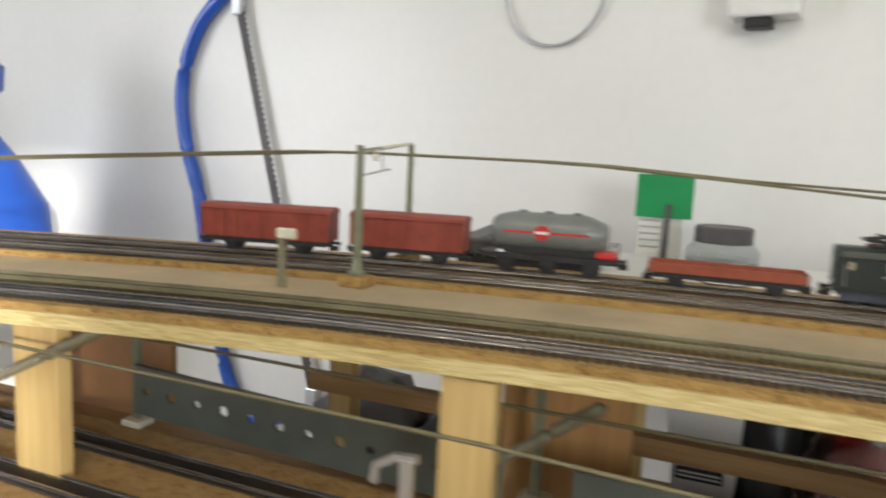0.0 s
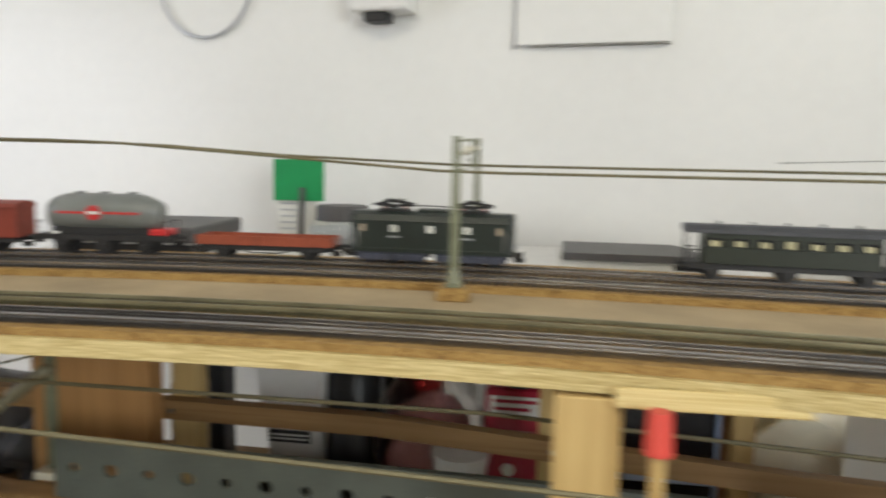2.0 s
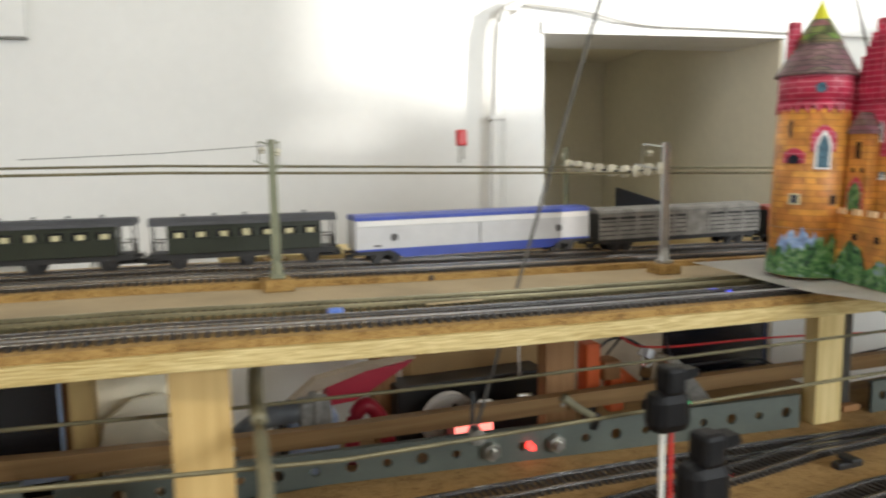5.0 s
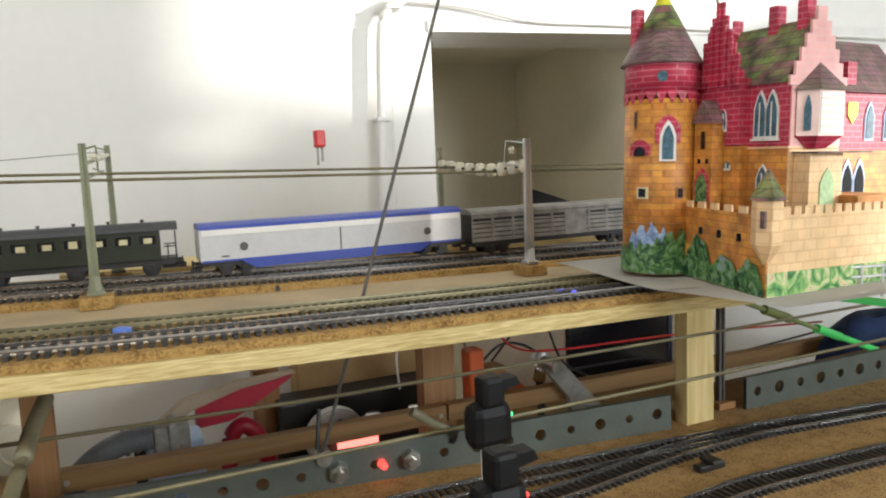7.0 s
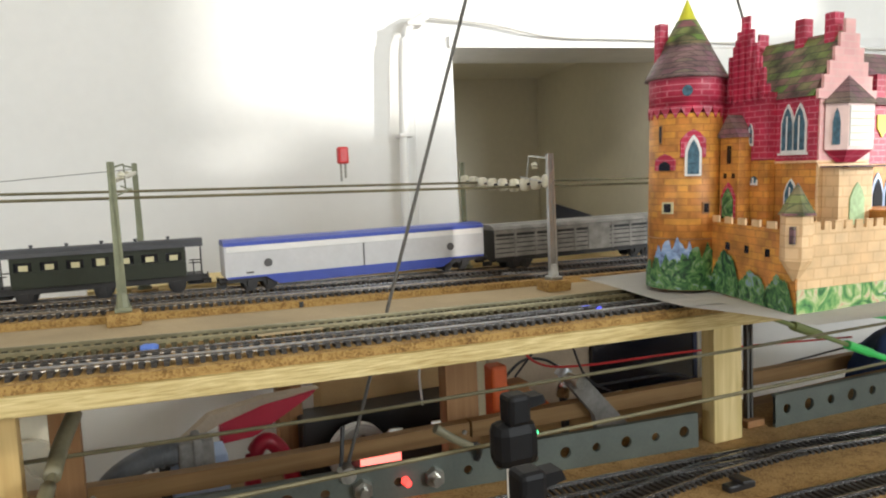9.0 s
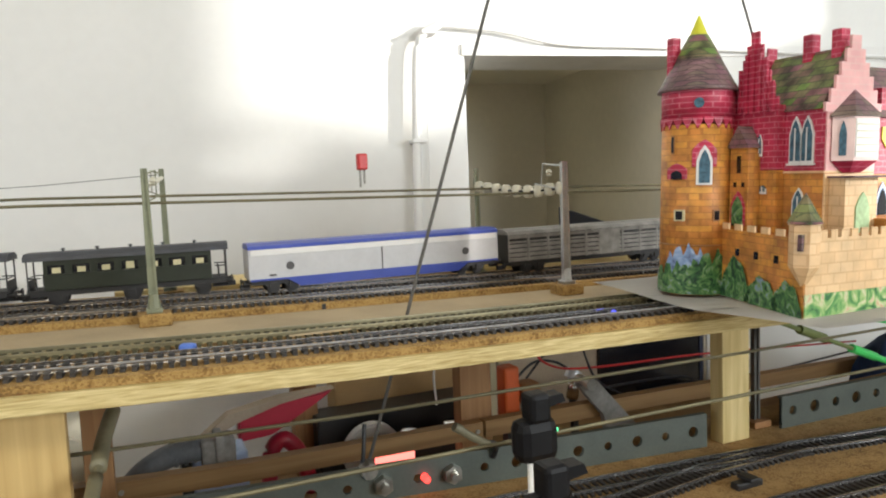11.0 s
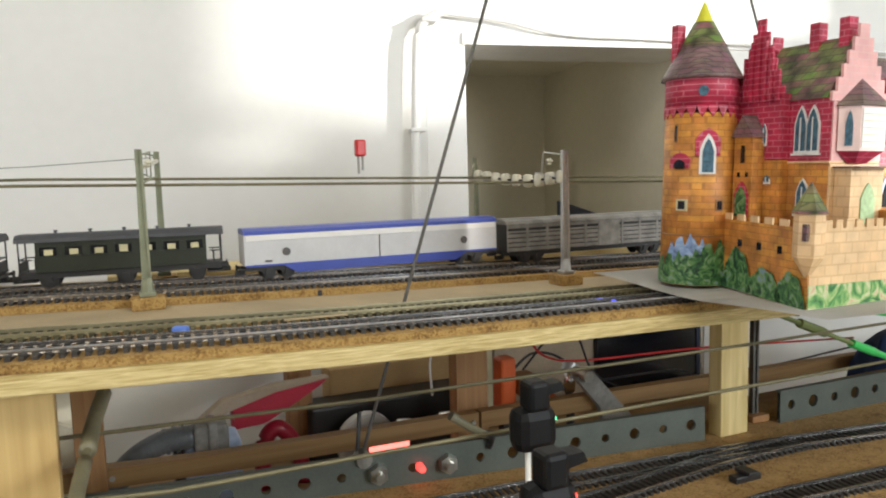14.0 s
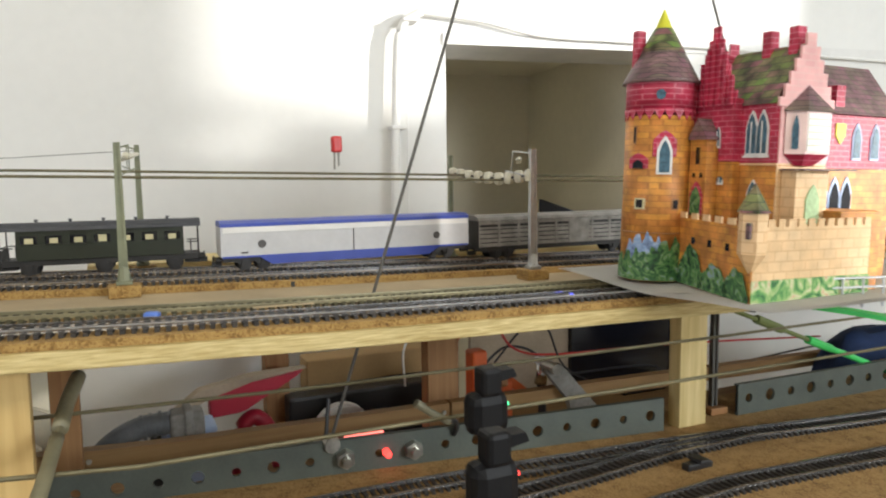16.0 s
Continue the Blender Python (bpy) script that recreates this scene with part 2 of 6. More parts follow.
OCHRE_UP = grain("ochre_upright", (0.46, 0.25, 0.09), (0.33, 0.165, 0.055), along=(40, 40, 1.5))
HOSE = material("hose_dark_grey", (0.13, 0.14, 0.15), 0.4, vary=0.2, scale=60)
CHROME = material("chrome", (0.75, 0.75, 0.75), 0.12, 1.0, vary=0.05, bump=0.0)
BEIGE = material("beige_cloth", (0.42, 0.34, 0.25), 0.85, vary=0.12, scale=14)
CARD = material("cardboard", (0.50, 0.33, 0.15), 0.8, vary=0.08, scale=14)
LBLUE = material("pale_blue_box", (0.40, 0.52, 0.74), 0.5, vary=0.06)
CAPRED = material("cap_red", (0.66, 0.07, 0.05), 0.45, vary=0.08)
ORANGE = material("orange_plastic", (0.70, 0.13, 0.03), 0.4, vary=0.08)
NAVY = material("navy_cloth", (0.03, 0.06, 0.16), 0.8, vary=0.2, scale=30)
TABLE = material("dark_blue_table", (0.045, 0.055, 0.10), 0.5, vary=0.08, scale=8)
SCREEN = material("screen_black", (0.008, 0.008, 0.012), 0.15, vary=0.05)
ALU = material("aluminium", (0.55, 0.56, 0.58), 0.4, 0.8, vary=0.1)
REDGLOW = glowing("red_lamp_glow", (1.0, 0.20, 0.16), 2.6)
REDDOT = glowing("red_indicator_glow", (1.0, 0.05, 0.04), 3.0)
GREENLED = glowing("green_led", (0.1, 1.0, 0.4), 1.2)
PALEGREEN = material("pale_green_print", (0.40, 0.55, 0.30), 0.6, vary=0.15, scale=150)
STONE = masonry("castle_stone", (0.70, 0.33, 0.055), (0.54, 0.20, 0.045), (0.44, 0.17, 0.035), row=0.0042, width=0.0085, joint=0.018, patch=0.42)
# Paled stone: sun on the castle front is put into its colour.
STONE_PALE_LIT = masonry("castle_stone_pale_lit", (0.80, 0.56, 0.32), (0.76, 0.50, 0.26), (0.68, 0.43, 0.22), patch=0.15)
BRICKR = masonry("castle_red_brick", (0.52, 0.025, 0.075), (0.42, 0.018, 0.055), (0.58, 0.15, 0.20), row=0.0036, width=0.009, joint=0.025, patch=0.3)
# Red brick paled to pink: sunlight on the gable is put into its colour.
BRICK_LIT = masonry("castle_brick_lit", (0.78, 0.43, 0.41), (0.74, 0.37, 0.36), (0.74, 0.45, 0.42), row=0.004, width=0.010, joint=0.02, patch=0.12)
SLATE = masonry("castle_slate", (0.24, 0.11, 0.14), (0.17, 0.14, 0.10), (0.09, 0.055, 0.06), row=0.0035, width=0.006, joint=0.02, patch=0.5)
MOSS = masonry("castle_moss_roof", (0.24, 0.085, 0.11), (0.15, 0.27, 0.045), (0.09, 0.10, 0.04), row=0.0045, width=0.009, joint=0.02, patch=0.8)
# Whitish pink for the oriel: its overexposed brightness is put into the colour.
ROSE_LIT = material("castle_rose_lit", (0.84, 0.62, 0.58), 0.5, vary=0.05, scale=120)
CREAMW = material("cream_plastic", (0.80, 0.74, 0.58), 0.45, vary=0.05)
YELLOW = material("castle_yellow", (0.62, 0.60, 0.03), 0.5, vary=0.06)
WINB = material("castle_window_blue", (0.05, 0.12, 0.17), 0.5, vary=0.3, scale=400)
LOWDECK = speckle("lower_deck_cork", [(0.12, 0.062, 0.02), (0.27, 0.155, 0.052), (0.42, 0.265, 0.105)], 900)
FLOSS = material("blue_plastic", (0.02, 0.10, 0.50), 0.35, vary=0.1, scale=8)
SHRUB = painted("castle_shrubs", [(0.008, 0.035, 0.02), (0.03, 0.11, 0.035), (0.08, 0.20, 0.055), (0.19, 0.30, 0.12), (0.20, 0.28, 0.36)], 120)
HEDGE = painted("castle_hedge", [(0.03, 0.14, 0.04), (0.12, 0.32, 0.09), (0.30, 0.46, 0.16), (0.60, 0.58, 0.36), (0.58, 0.34, 0.22)], 85)
SIGBLACK = material("signal_black", (0.006, 0.006, 0.007), 0.5, vary=0.1, scale=40, spec=0.2)
SKYB = painted("castle_sky_patch", [(0.12, 0.16, 0.30), (0.24, 0.36, 0.60), (0.45, 0.55, 0.70)], 90)


# ---- mesh helpers ----
def box(bm, x0, x1, y0, y1, z0, z1, bevel=0.0):
    made = bmesh.ops.create_cube(bm, size=1.0, matrix=Matrix.LocRotScale(((x0 + x1) / 2, (y0 + y1) / 2, (z0 + z1) / 2), None, (x1 - x0, y1 - y0, z1 - z0)))
    if bevel:
        edges = list({e for v in made["verts"] for e in v.link_edges})
        bmesh.ops.bevel(bm, geom=edges, offset=bevel, segments=2, affect="EDGES", profile=0.5)
    return bm


def cone(bm, p0, p1, r0, r1, n=12):
    p0, p1 = Vector(p0), Vector(p1)
    d = p1 - p0
    m = Matrix.Translation((p0 + p1) / 2) @ d.to_track_quat("Z", "Y").to_matrix().to_4x4()
    bmesh.ops.create_cone(bm, cap_ends=True, segments=n, radius1=r0, radius2=r1, depth=d.length, matrix=m)
    return bm


def rod(bm, p0, p1, r, n=8):
    return cone(bm, p0, p1, r, r, n)


def sweep(bm, pts, section):
    """Runs a closed cross-section (list of (side, up)) along a path."""
    pts = [Vector(p) for p in pts]
    rings = []
    for k, p in enumerate(pts):
        d = (pts[min(k + 1, len(pts) - 1)] - pts[max(k - 1, 0)]).normalized()
        ref = Vector((0, 0, 1)) if abs(d.z) < 0.95 else Vector((0, 1, 0))
        side = d.cross(ref).normalized()
        up = side.cross(d)
        rings.append([bm.verts.new(p + side * a + up * b) for a, b in section])
    n = len(section)
    for r0, r1 in zip(rings, rings[1:]):
        for k in range(n):
            bm.faces.new((r0[k], r0[(k + 1) % n], r1[(k + 1) % n], r1[k]))
    bm.faces.new(rings[0][::-1])
    bm.faces.new(rings[-1])
    return bm


def circle(r, n=8):
    return [(r * math.cos(2 * math.pi * k / n), r * math.sin(2 * math.pi * k / n)) for k in range(n)]


def tube(bm, pts, r, n=8):
    return sweep(bm, pts, circle(r, n))


def smooth_path(pts, steps=6):
    """A rounded path through a few points."""
    P = [Vector(p) for p in pts]
    P = [P[0] * 2 - P[1]] + P + [P[-1] * 2 - P[-2]]
    out = []
    for k in range(1, len(P) - 2):
        a, b, c, d = P[k - 1 : k + 3]
        for s in range(steps):
            t = s / steps
            out.append(0.5 * (2 * b + (c - a) * t + (2 * a - 5 * b + 4 * c - d) * t * t + (3 * b - a - 3 * c + d) * t**3))
    return out + [P[-2]]


def slab(bm, outline, axis, d0, d1):
    """A flat outline pushed from d0 to d1 along axis; its points give the two other coordinates in order."""
    def at(p, d):
        return {"x": (d, p[0], p[1]), "y": (p[0], d, p[1]), "z": (p[0], p[1], d)}[axis]
    a = [bm.verts.new(at(p, d0)) for p in outline]
    b = [bm.verts.new(at(p, d1)) for p in outline]
    bm.faces.new(a)
    bm.faces.new(b[::-1])
    n = len(a)
    for k in range(n):
        bm.faces.new((a[k], b[k], b[(k + 1) % n], a[(k + 1) % n]))
    return bm


def lathe(bm, profile, n=24, at=(0, 0, 0)):
    """A body of revolution round z from (radius, height) pairs."""
    rings = [[bm.verts.new((at[0] + r * math.cos(2 * math.pi * k / n), at[1] + r * math.sin(2 * math.pi * k / n), at[2] + z)) for k in range(n)] for r, z in profile]
    for r0, r1 in zip(rings, rings[1:]):
        for k in range(n):
            bm.faces.new((r0[k], r0[(k + 1) % n], r1[(k + 1) % n], r1[k]))
    bm.faces.new(rings[0][::-1])
    bm.faces.new(rings[-1])
    return bm


def mesh_of(bm, name, mat, shade=False):
    bmesh.ops.recalc_face_normals(bm, faces=bm.faces)
    me = bpy.data.meshes.new(name)
    bm.to_mesh(me)
    bm.free()
    me.materials.append(mat)
    if shade:
        me.shade_smooth()
    return me


def thing(name, label, category, at=(0, 0, 0), group="", kind="", turn=0):
    ob = new(name)
    ob.empty_display_size = 0.01
    ob.matrix_world = pose(*at, 0, 0, turn)
    return tagged(ob, label, category, group, kind)


def part(name, bm, mat, parent, label="", shade=False):
    ob = new(name, mesh_of(bm, name, mat, shade))
    ob.parent = parent
    return tagged(ob, label)


def solid(name, bm, mat, label, category, at=(0, 0, 0), kind="", turn=0, group="", shade=False):
    ob = new(name, mesh_of(bm, name, mat, shade))
    ob.matrix_world = pose(*at, 0, 0, turn)
    return tagged(ob, label, category, group, kind)


def B():
    return bmesh.new()


# ---- room ----
SLOPE = math.degrees(math.atan(-0.1596))


def wallframe(name, label, category, kind="", group=""):
    """A thing in the back wall's own frame: x along the wall, y into it, z up."""
    return thing(name, label, category, (0, 0.989, 0), group, kind, SLOPE)


NICHE_X, NICHE_Z = 1.005, 1.470
back = wallframe("wall_north", "off-white glossy painted back wall with a deep recess", "wall", "structure")
part("wall_panel", box(B(), -2.4, NICHE_X, 0, 0.12, 0, 2.4), WALL, back)
part("lintel", box(B(), NICHE_X, 3.0, 0, 0.12, NICHE_Z, 2.4), WALL, back)
NX2, ND = 1.372, 0.60
part("wall_panel", box(B(), NX2, 3.0, 0, 0.12, 0, NICHE_Z), WALL, back)
part("recess_side", box(B(), NICHE_X - 0.1, NICHE_X, 0.121, ND, 0, 2.4), NICHE, back, "grey-brown recess side")
part("recess_back", box(B(), NICHE_X - 0.1, NX2, ND, ND + 0.06, 0, 2.4), NICHE, back, "grey-brown recess back")
part("recess_flank", box(B(), NX2, NX2 + 0.06, 0.121, ND + 0.06, 0, 2.4), NICHE, back, "grey-brown recess flank")
part("recess_lining", box(B(), NX2 - 0.004, NX2, 0.003, ND - 0.001, 0, NICHE_Z - 0.002), NICHE, back)
part("recess_top", box(B(), NICHE_X, NX2, 0.121, ND, NICHE_Z + 0.03, NICHE_Z + 0.06), NICHE, back)
part("recess_edge", box(B(), NICHE_X - 0.004, 3.0, -0.003, 0.12, NICHE_Z - 0.016, NICHE_Z - 0.001), WHITE, back, "white edge strip over the recess")
part("blue_board", slab(B(), [(0.52, 0.9), (0.52, 1.222), (0.004, 1.165), (0.004, 0.9)], "x", NX2 - 0.010, NX2 - 0.0045), TABLE, back, "dark blue board on the recess flank")
# Unseen wall; its opening is added to go with the left fill lamp.
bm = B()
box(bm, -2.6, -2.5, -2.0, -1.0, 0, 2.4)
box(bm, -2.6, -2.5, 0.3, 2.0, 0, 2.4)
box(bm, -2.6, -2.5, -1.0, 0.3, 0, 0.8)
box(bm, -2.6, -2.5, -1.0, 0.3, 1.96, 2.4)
solid("wall_west", bm, WALL, "unseen off-white side wall with an opening added for the fill lamp", "wall", kind="structure")
# Unseen wall; its two openings are shaped to aim sun at wall and castle.
bm = B()
box(bm, 2.6, 2.7, -2.0, -1.26, 0, 2.4)
box(bm, 2.6, 2.7, -1.26, -1.0, 0, 1.53)
box(bm, 2.6, 2.7, -1.26, -1.0, 1.69, 2.4)
box(bm, 2.6, 2.7, -1.0, -0.918, 0, 2.4)
box(bm, 2.6, 2.7, -0.918, -0.2, 0, 1.728)
box(bm, 2.6, 2.7, -0.918, -0.2, 2.2, 2.4)
box(bm, 2.6, 2.7, -0.2, 1.6, 0, 2.4)
solid("wall_east", bm, WALL, "unseen off-white side wall with two openings shaped to aim the sun", "wall", kind="structure")
bm = B()
box(bm, -2.6, 1.4, -2.1, -2.0, 0, 2.4)
box(bm, 2.3, 2.7, -2.1, -2.0, 0, 2.4)
box(bm, 1.4, 2.3, -2.1, -2.0, 0, 1.30)
box(bm, 1.4, 2.3, -2.1, -2.0, 2.06, 2.4)
solid("wall_south", bm, WALL, "off-white wall with a window opening, opposite the layout", "wall", kind="structure")
# Unseen bar, added only to cast a slanted shadow streak on the back wall.
solid("window_stay", tube(B(), [(2.65, -0.917, 1.842), (2.65, -0.81, 1.785), (2.65, -0.705, 1.729)], 0.015, 10), WHITE, "unseen bar added to cast a shadow streak on the back wall", "stay", kind="structure")
solid("floor", box(B(), -2.6, 2.7, -2.1, 2.0, -0.1, 0), FLOORM, "grey concrete floor", "floor", kind="structure")
solid("ceiling", box(B(), -2.6, 2.7, -2.1, 2.3, 2.401, 2.5), CEIL, "white ceiling", "ceiling", kind="structure")


# ---- the two baseboards ----
D, LOW = 1.2, 1.055
X0, X1 = -1.05, 1.75


def fall(x):
    """The upper deck slopes down beyond its middle."""
    return 0.0215 * min(max(x - 0.5, 0.0), 0.75)


def base(x):
    """Distance from the origin line to the front of the first upper track."""
    right = min(max((x - 0.1) / 0.65, 0), 1)
    right = right * right * (3 - 2 * right)
    left = max(0.1 - x, 0)
    return 0.366 - 0.041 * right - 0.22 * min(left, 0.6) ** 2 - 0.264 * max(left - 0.6, 0)


def slope(x):
    return (base(x + 0.005) - base(x - 0.005)) / 0.01


def along(offset, z, x0=X0, x1=X1, step=0.04):
    n = int((x1 - x0) / step)
    return [(x0 + (x1 - x0) * k / n, base(x0 + (x1 - x0) * k / n) + offset, z) for k in range(n + 1)]


def ribbon(bm, o0, o1, z0, z1, x0=X0, x1=X1):
    """A board that follows the tracks."""
    pts = along((o0 + o1) / 2, (z0 + z1) / 2, x0, x1)
    h, w = (z1 - z0) / 2, (o1 - o0) / 2
    rings = [[bm.verts.new((x, y + a, z + b)) for a, b in ((-w, -h), (w, -h), (w, h), (-w, h))] for x, y, z in pts]
    for r0, r1 in zip(rings, rings[1:]):
        for k in range(4):
            bm.faces.new((r0[k], r0[(k + 1) % 4], r1[(k + 1) % 4], r1[k]))
    bm.faces.new(rings[0][::-1])
    bm.faces.new(rings[-1])
    return bm


upper = thing("upper_baseboard", "plywood upper deck with cork roadbeds along its tracks", "baseboard", kind="structure")
part("plywood_deck", ribbon(B(), -0.008, 0.300, D - 0.0155, D - 0.007), SAWN, upper, "pale plywood sheet")
part("edge_strip", ribbon(B(), -0.0135, -0.0082, D - 0.0135, D - 0.0045), SAWN, upper, "rough sawn pale edging strip")
part("front_roadbed", ribbon(B(), -0.0105, 0.076, D - 0.0044, D), CORK, upper, "crumbly orange-brown cork strip")
part("front_packing", ribbon(B(), -0.008, 0.0758, D - 0.0069, D - 0.0046), CORK, upper)
part("back_roadbed", ribbon(B(), 0.170, 0.298, D - 0.0069, D), CORK, upper, "crumbly orange-brown cork strip")
part("recess_board", ribbon(B(), 0.076, 0.170, D - 0.0069, D - 0.005), STRIP, upper, "dull grey-beige board between the cork strips")
part("joint_gap", box(B(), 0.700, 0.703, base(0.7) + 0.1685, base(0.7) + 0.1699, D - 0.0045, D - 0.0005), SOOT, upper)

lower = thing("lower_baseboard", "brown chipboard lower deck of the layout", "baseboard", kind="structure")
part("deck_board", box(B(), -1.3, 1.9, 0.10, 0.4705, LOW - 0.018, LOW), BROWN, lower)
part("front_roadbed", box(B(), -1.3, 1.9, 0.14, 0.445, LOW, LOW + 0.003), LOWDECK, lower)
for x in (-1.2, 0.3, 1.8):
    part("trestle_leg", box(B(), x, x + 0.045, 0.2, 0.245, 0, LOW - 0.018), PINE_UP, lower)
shelf = thing("back_shelf", "brown wooden shelf under the upper deck", "shelf", kind="structure")
part("board", box(B(), -0.42, 1.37, 0.471, 0.80, 0.93, 0.95), BROWN, shelf)
part("board", box(B(), 1.37, 1.56, 0.471, 0.57, 0.93, 0.95), BROWN, shelf)
for x in (-0.40, 0.7, 1.3):
    part("leg", box(B(), x, x + 0.045, 0.6, 0.645, 0, 0.93), PINE_UP, shelf)


# ---- tracks ----
def sleeper_mesh(mat, wide=0.0245, length=0.0025, h=0.0020):
    bm = B()
    box(bm, -length / 2, length / 2, -wide / 2, wide / 2, 0, h)
    for s in (-1, 1):
        box(bm, -length / 2 - 0.0004, length / 2 + 0.0004, s * 0.0082 - 0.0018, s * 0.0082 + 0.0018, h, h + 0.0009)
    return mesh_of(bm, "sleeper", mat)


RAIL = [(-0.0011, 0), (0.0011, 0), (0.0011, 0.0004), (0.0004, 0.0007), (0.00055, 0.0017), (0.00055, 0.0026), (-0.00055, 0.0026), (-0.00055, 0.0017), (-0.0004, 0.0007), (-0.0011, 0.0004)]
RT = D + 0.0022 + 0.0026


def track(label, path, z, rail_mat, sleeper_mat, pitch=0.0056, near=(-0.1, 1.1)):
    """path: x, y pairs of the centre line. Rails and sleepers are its parts; the far sleepers are joined."""
    t = thing("railway_track", label, "railway track", group="tracks of the layout")
    P = [Vector((x, y, 0)) for x, y in path]
    for s in (-1, 1):
        pts = []
        for k, p in enumerate(P):
            d = (P[min(k + 1, len(P) - 1)] - P[max(k - 1, 0)]).normalized()
            pts.append(p + Vector((-d.y, d.x, 0)) * s * 0.00825 + Vector((0, 0, z + 0.0022)))
        part("rail", sweep(B(), pts, RAIL), rail_mat, t)
    me = sleeper_mesh(sleeper_mat)
    rest = B()
    left = 0.0
    for a, b in zip(P, P[1:]):
        seg = (b - a).length
        turn = math.degrees(math.atan2(b.y - a.y, b.x - a.x))
        while left < seg:
            q = a + (b - a) * (left / seg)
            m = pose(q.x, q.y, z, 0, 0, turn + random.uniform(-0.8, 0.8))
            if near[0] < q.x < near[1]:
                ob = new("sleeper", me)
                ob.parent = t
                ob.matrix_basis = m
            else:
                vs = [rest.verts.new(m @ Vector((u, v, w))) for u in (-0.0013, 0.0013) for v in (-0.0122, 0.0122) for w in (0, 0.0022)]
                for f in ((0, 1, 3, 2), (4, 6, 7, 5), (0, 4, 5, 1), (2, 3, 7, 6), (1, 5, 7, 3), (0, 2, 6, 4)):
                    rest.faces.new([vs[k] for k in f])
            left += pitch
        left -= seg
    if rest.verts:
        tagged(part("far_sleeper", rest, sleeper_mat, t), kind="stuff")
    return t


T1, T2, T3, T4 = 0.0095, 0.051, 0.191, 0.244


def upper_path(o):
    return [(x, y) for x, y, _ in along(o, 0, -0.75, 1.56, 0.02)]


track("front upper track with bright worn rails and black sleepers", upper_path(T1), D, STEEL, SLEEPER)
track("second upper track, dull olive rails and sleepers", upper_path(T2), D, RUSTY, SLEEPER_G)
track("third upper track with bright worn rails and black sleepers", upper_path(T3), D, STEEL, SLEEPER)
track("rearmost upper track that carries the trains", upper_path(T4), D, STEEL, SLEEPER)
LZ = LOW + 0.003


def line(pts, n=40):
    X = [p[0] for p in pts]
    xs = np.linspace(X[0], X[-1], n)
    return [(float(x), float(np.interp(x, X, [p[1] for p in pts]))) for x in xs]


track("rear lower track beside the posts on the lower deck", line([(-0.75, 0.405), (0.3, 0.397), (0.78, 0.379), (0.93, 0.366), (1.01, 0.358), (1.13, 0.339), (1.5, 0.290)]), LZ, STEEL, SLEEPER)
track("middle lower track that joins the rear one at a turnout", line([(-0.75, 0.340), (0.4, 0.331), (0.75, 0.333), (0.866, 0.341), (0.96, 0.352), (1.05, 0.352)]), LZ + 0.0004, STEEL, SLEEPER)
track("short front track of the lower deck", line([(0.60, 0.262), (0.957, 0.287), (1.054, 0.279), (1.5, 0.235)]), LZ, STEEL, SLEEPER)
point = thing("point_motor", "small black point lever beside the turnout", "point lever", (0.961, 0.322, LZ))
part("body", box(B(), -0.012, 0.012, -0.004, 0.004, 0, 0.005, 0.001), BLACK, point)
part("lever", box(B(), -0.003, 0.006, -0.007, 0.007, 0.005, 0.008, 0.0008), SOOT, point)


# ---- posts and battens ----
def post(x0, x1, y0, y1, z0, z1, mat, label):
    p = solid("post", box(B(), 0, x1 - x0, 0, y1 - y0, 0, z1 - z0, 0.0008), mat, label, "post", (x0, y0, z0), group="posts of the layout")
    return p


TOP = D - 0.0156
for x0, x1 in ((-0.472, -0.428), (-0.139, -0.108), (0.236, 0.266), (0.500, 0.531)):
    post(x0, x1, 0.345, 0.357, LOW, TOP, PINE_UP, "pale pine post carrying the upper deck")
post(1.008, 1.038, 0.392, 0.406, LOW, TOP - fall(1.0), PLY_UP, "pale yellow pine post with a worn paler patch")
peg = thing("pale_hook_post", "pale plastic post with a hooked top on the deck", "post", (-0.318, base(-0.318) + 0.125, D - 0.005))
part("shaft", box(B(), -0.003, 0.003, -0.002, 0.002, 0, 0.040, 0.0006), TAN, peg)
part("head", box(B(), -0.004, 0.012, -0.003, 0.003, 0.038, 0.046, 0.0015), PORC, peg)
solid("splice_plate", box(B(), 0.262, 0.345, base(0.3) - 0.0160, base(0.3) - 0.0138, D - 0.018, D - 0.0085, 0.0005), PLYEDGE, "pale splice strip on the deck edge", "splice")
post(0.522, 0.542, 0.536, 0.554, 0.95, TOP - fall(0.53), BROWN_UP, "brown-stained post behind the slotted beam")
for x in (-0.346, -0.078, 0.229):
    post(x, x + 0.024, 0.572, 0.590, 0.95, TOP, PINE_UP, "thin pine post at the back of the deck")
post(0.850, 0.884, 0.572, 0.590, 0.95, TOP - fall(0.86), BROWN_UP, "brown-stained post at the back of the deck")
batten = thing("batten", "long brown wooden batten along the back posts", "batten")
BSEC = [(-0.006, -0.0075), (0.006, -0.0075), (0.006, 0.0085), (-0.006, 0.0085)]
for run in ([(-0.36, 0.563, 1.084), (0.1, 0.563, 1.080), (0.417, 0.563, 1.058), (0.529, 0.563, 1.0525)], [(0.532, 0.563, 1.0523), (0.62, 0.563, 1.048), (0.80, 0.563, 1.0455), (0.866, 0.563, 1.0445)], [(0.869, 0.5635, 1.0445), (1.04, 0.563, 1.042), (1.35, 0.563, 1.035), (1.7, 0.563, 1.03)]):
    part("plank", sweep(B(), run, BSEC), BROWN, batten)
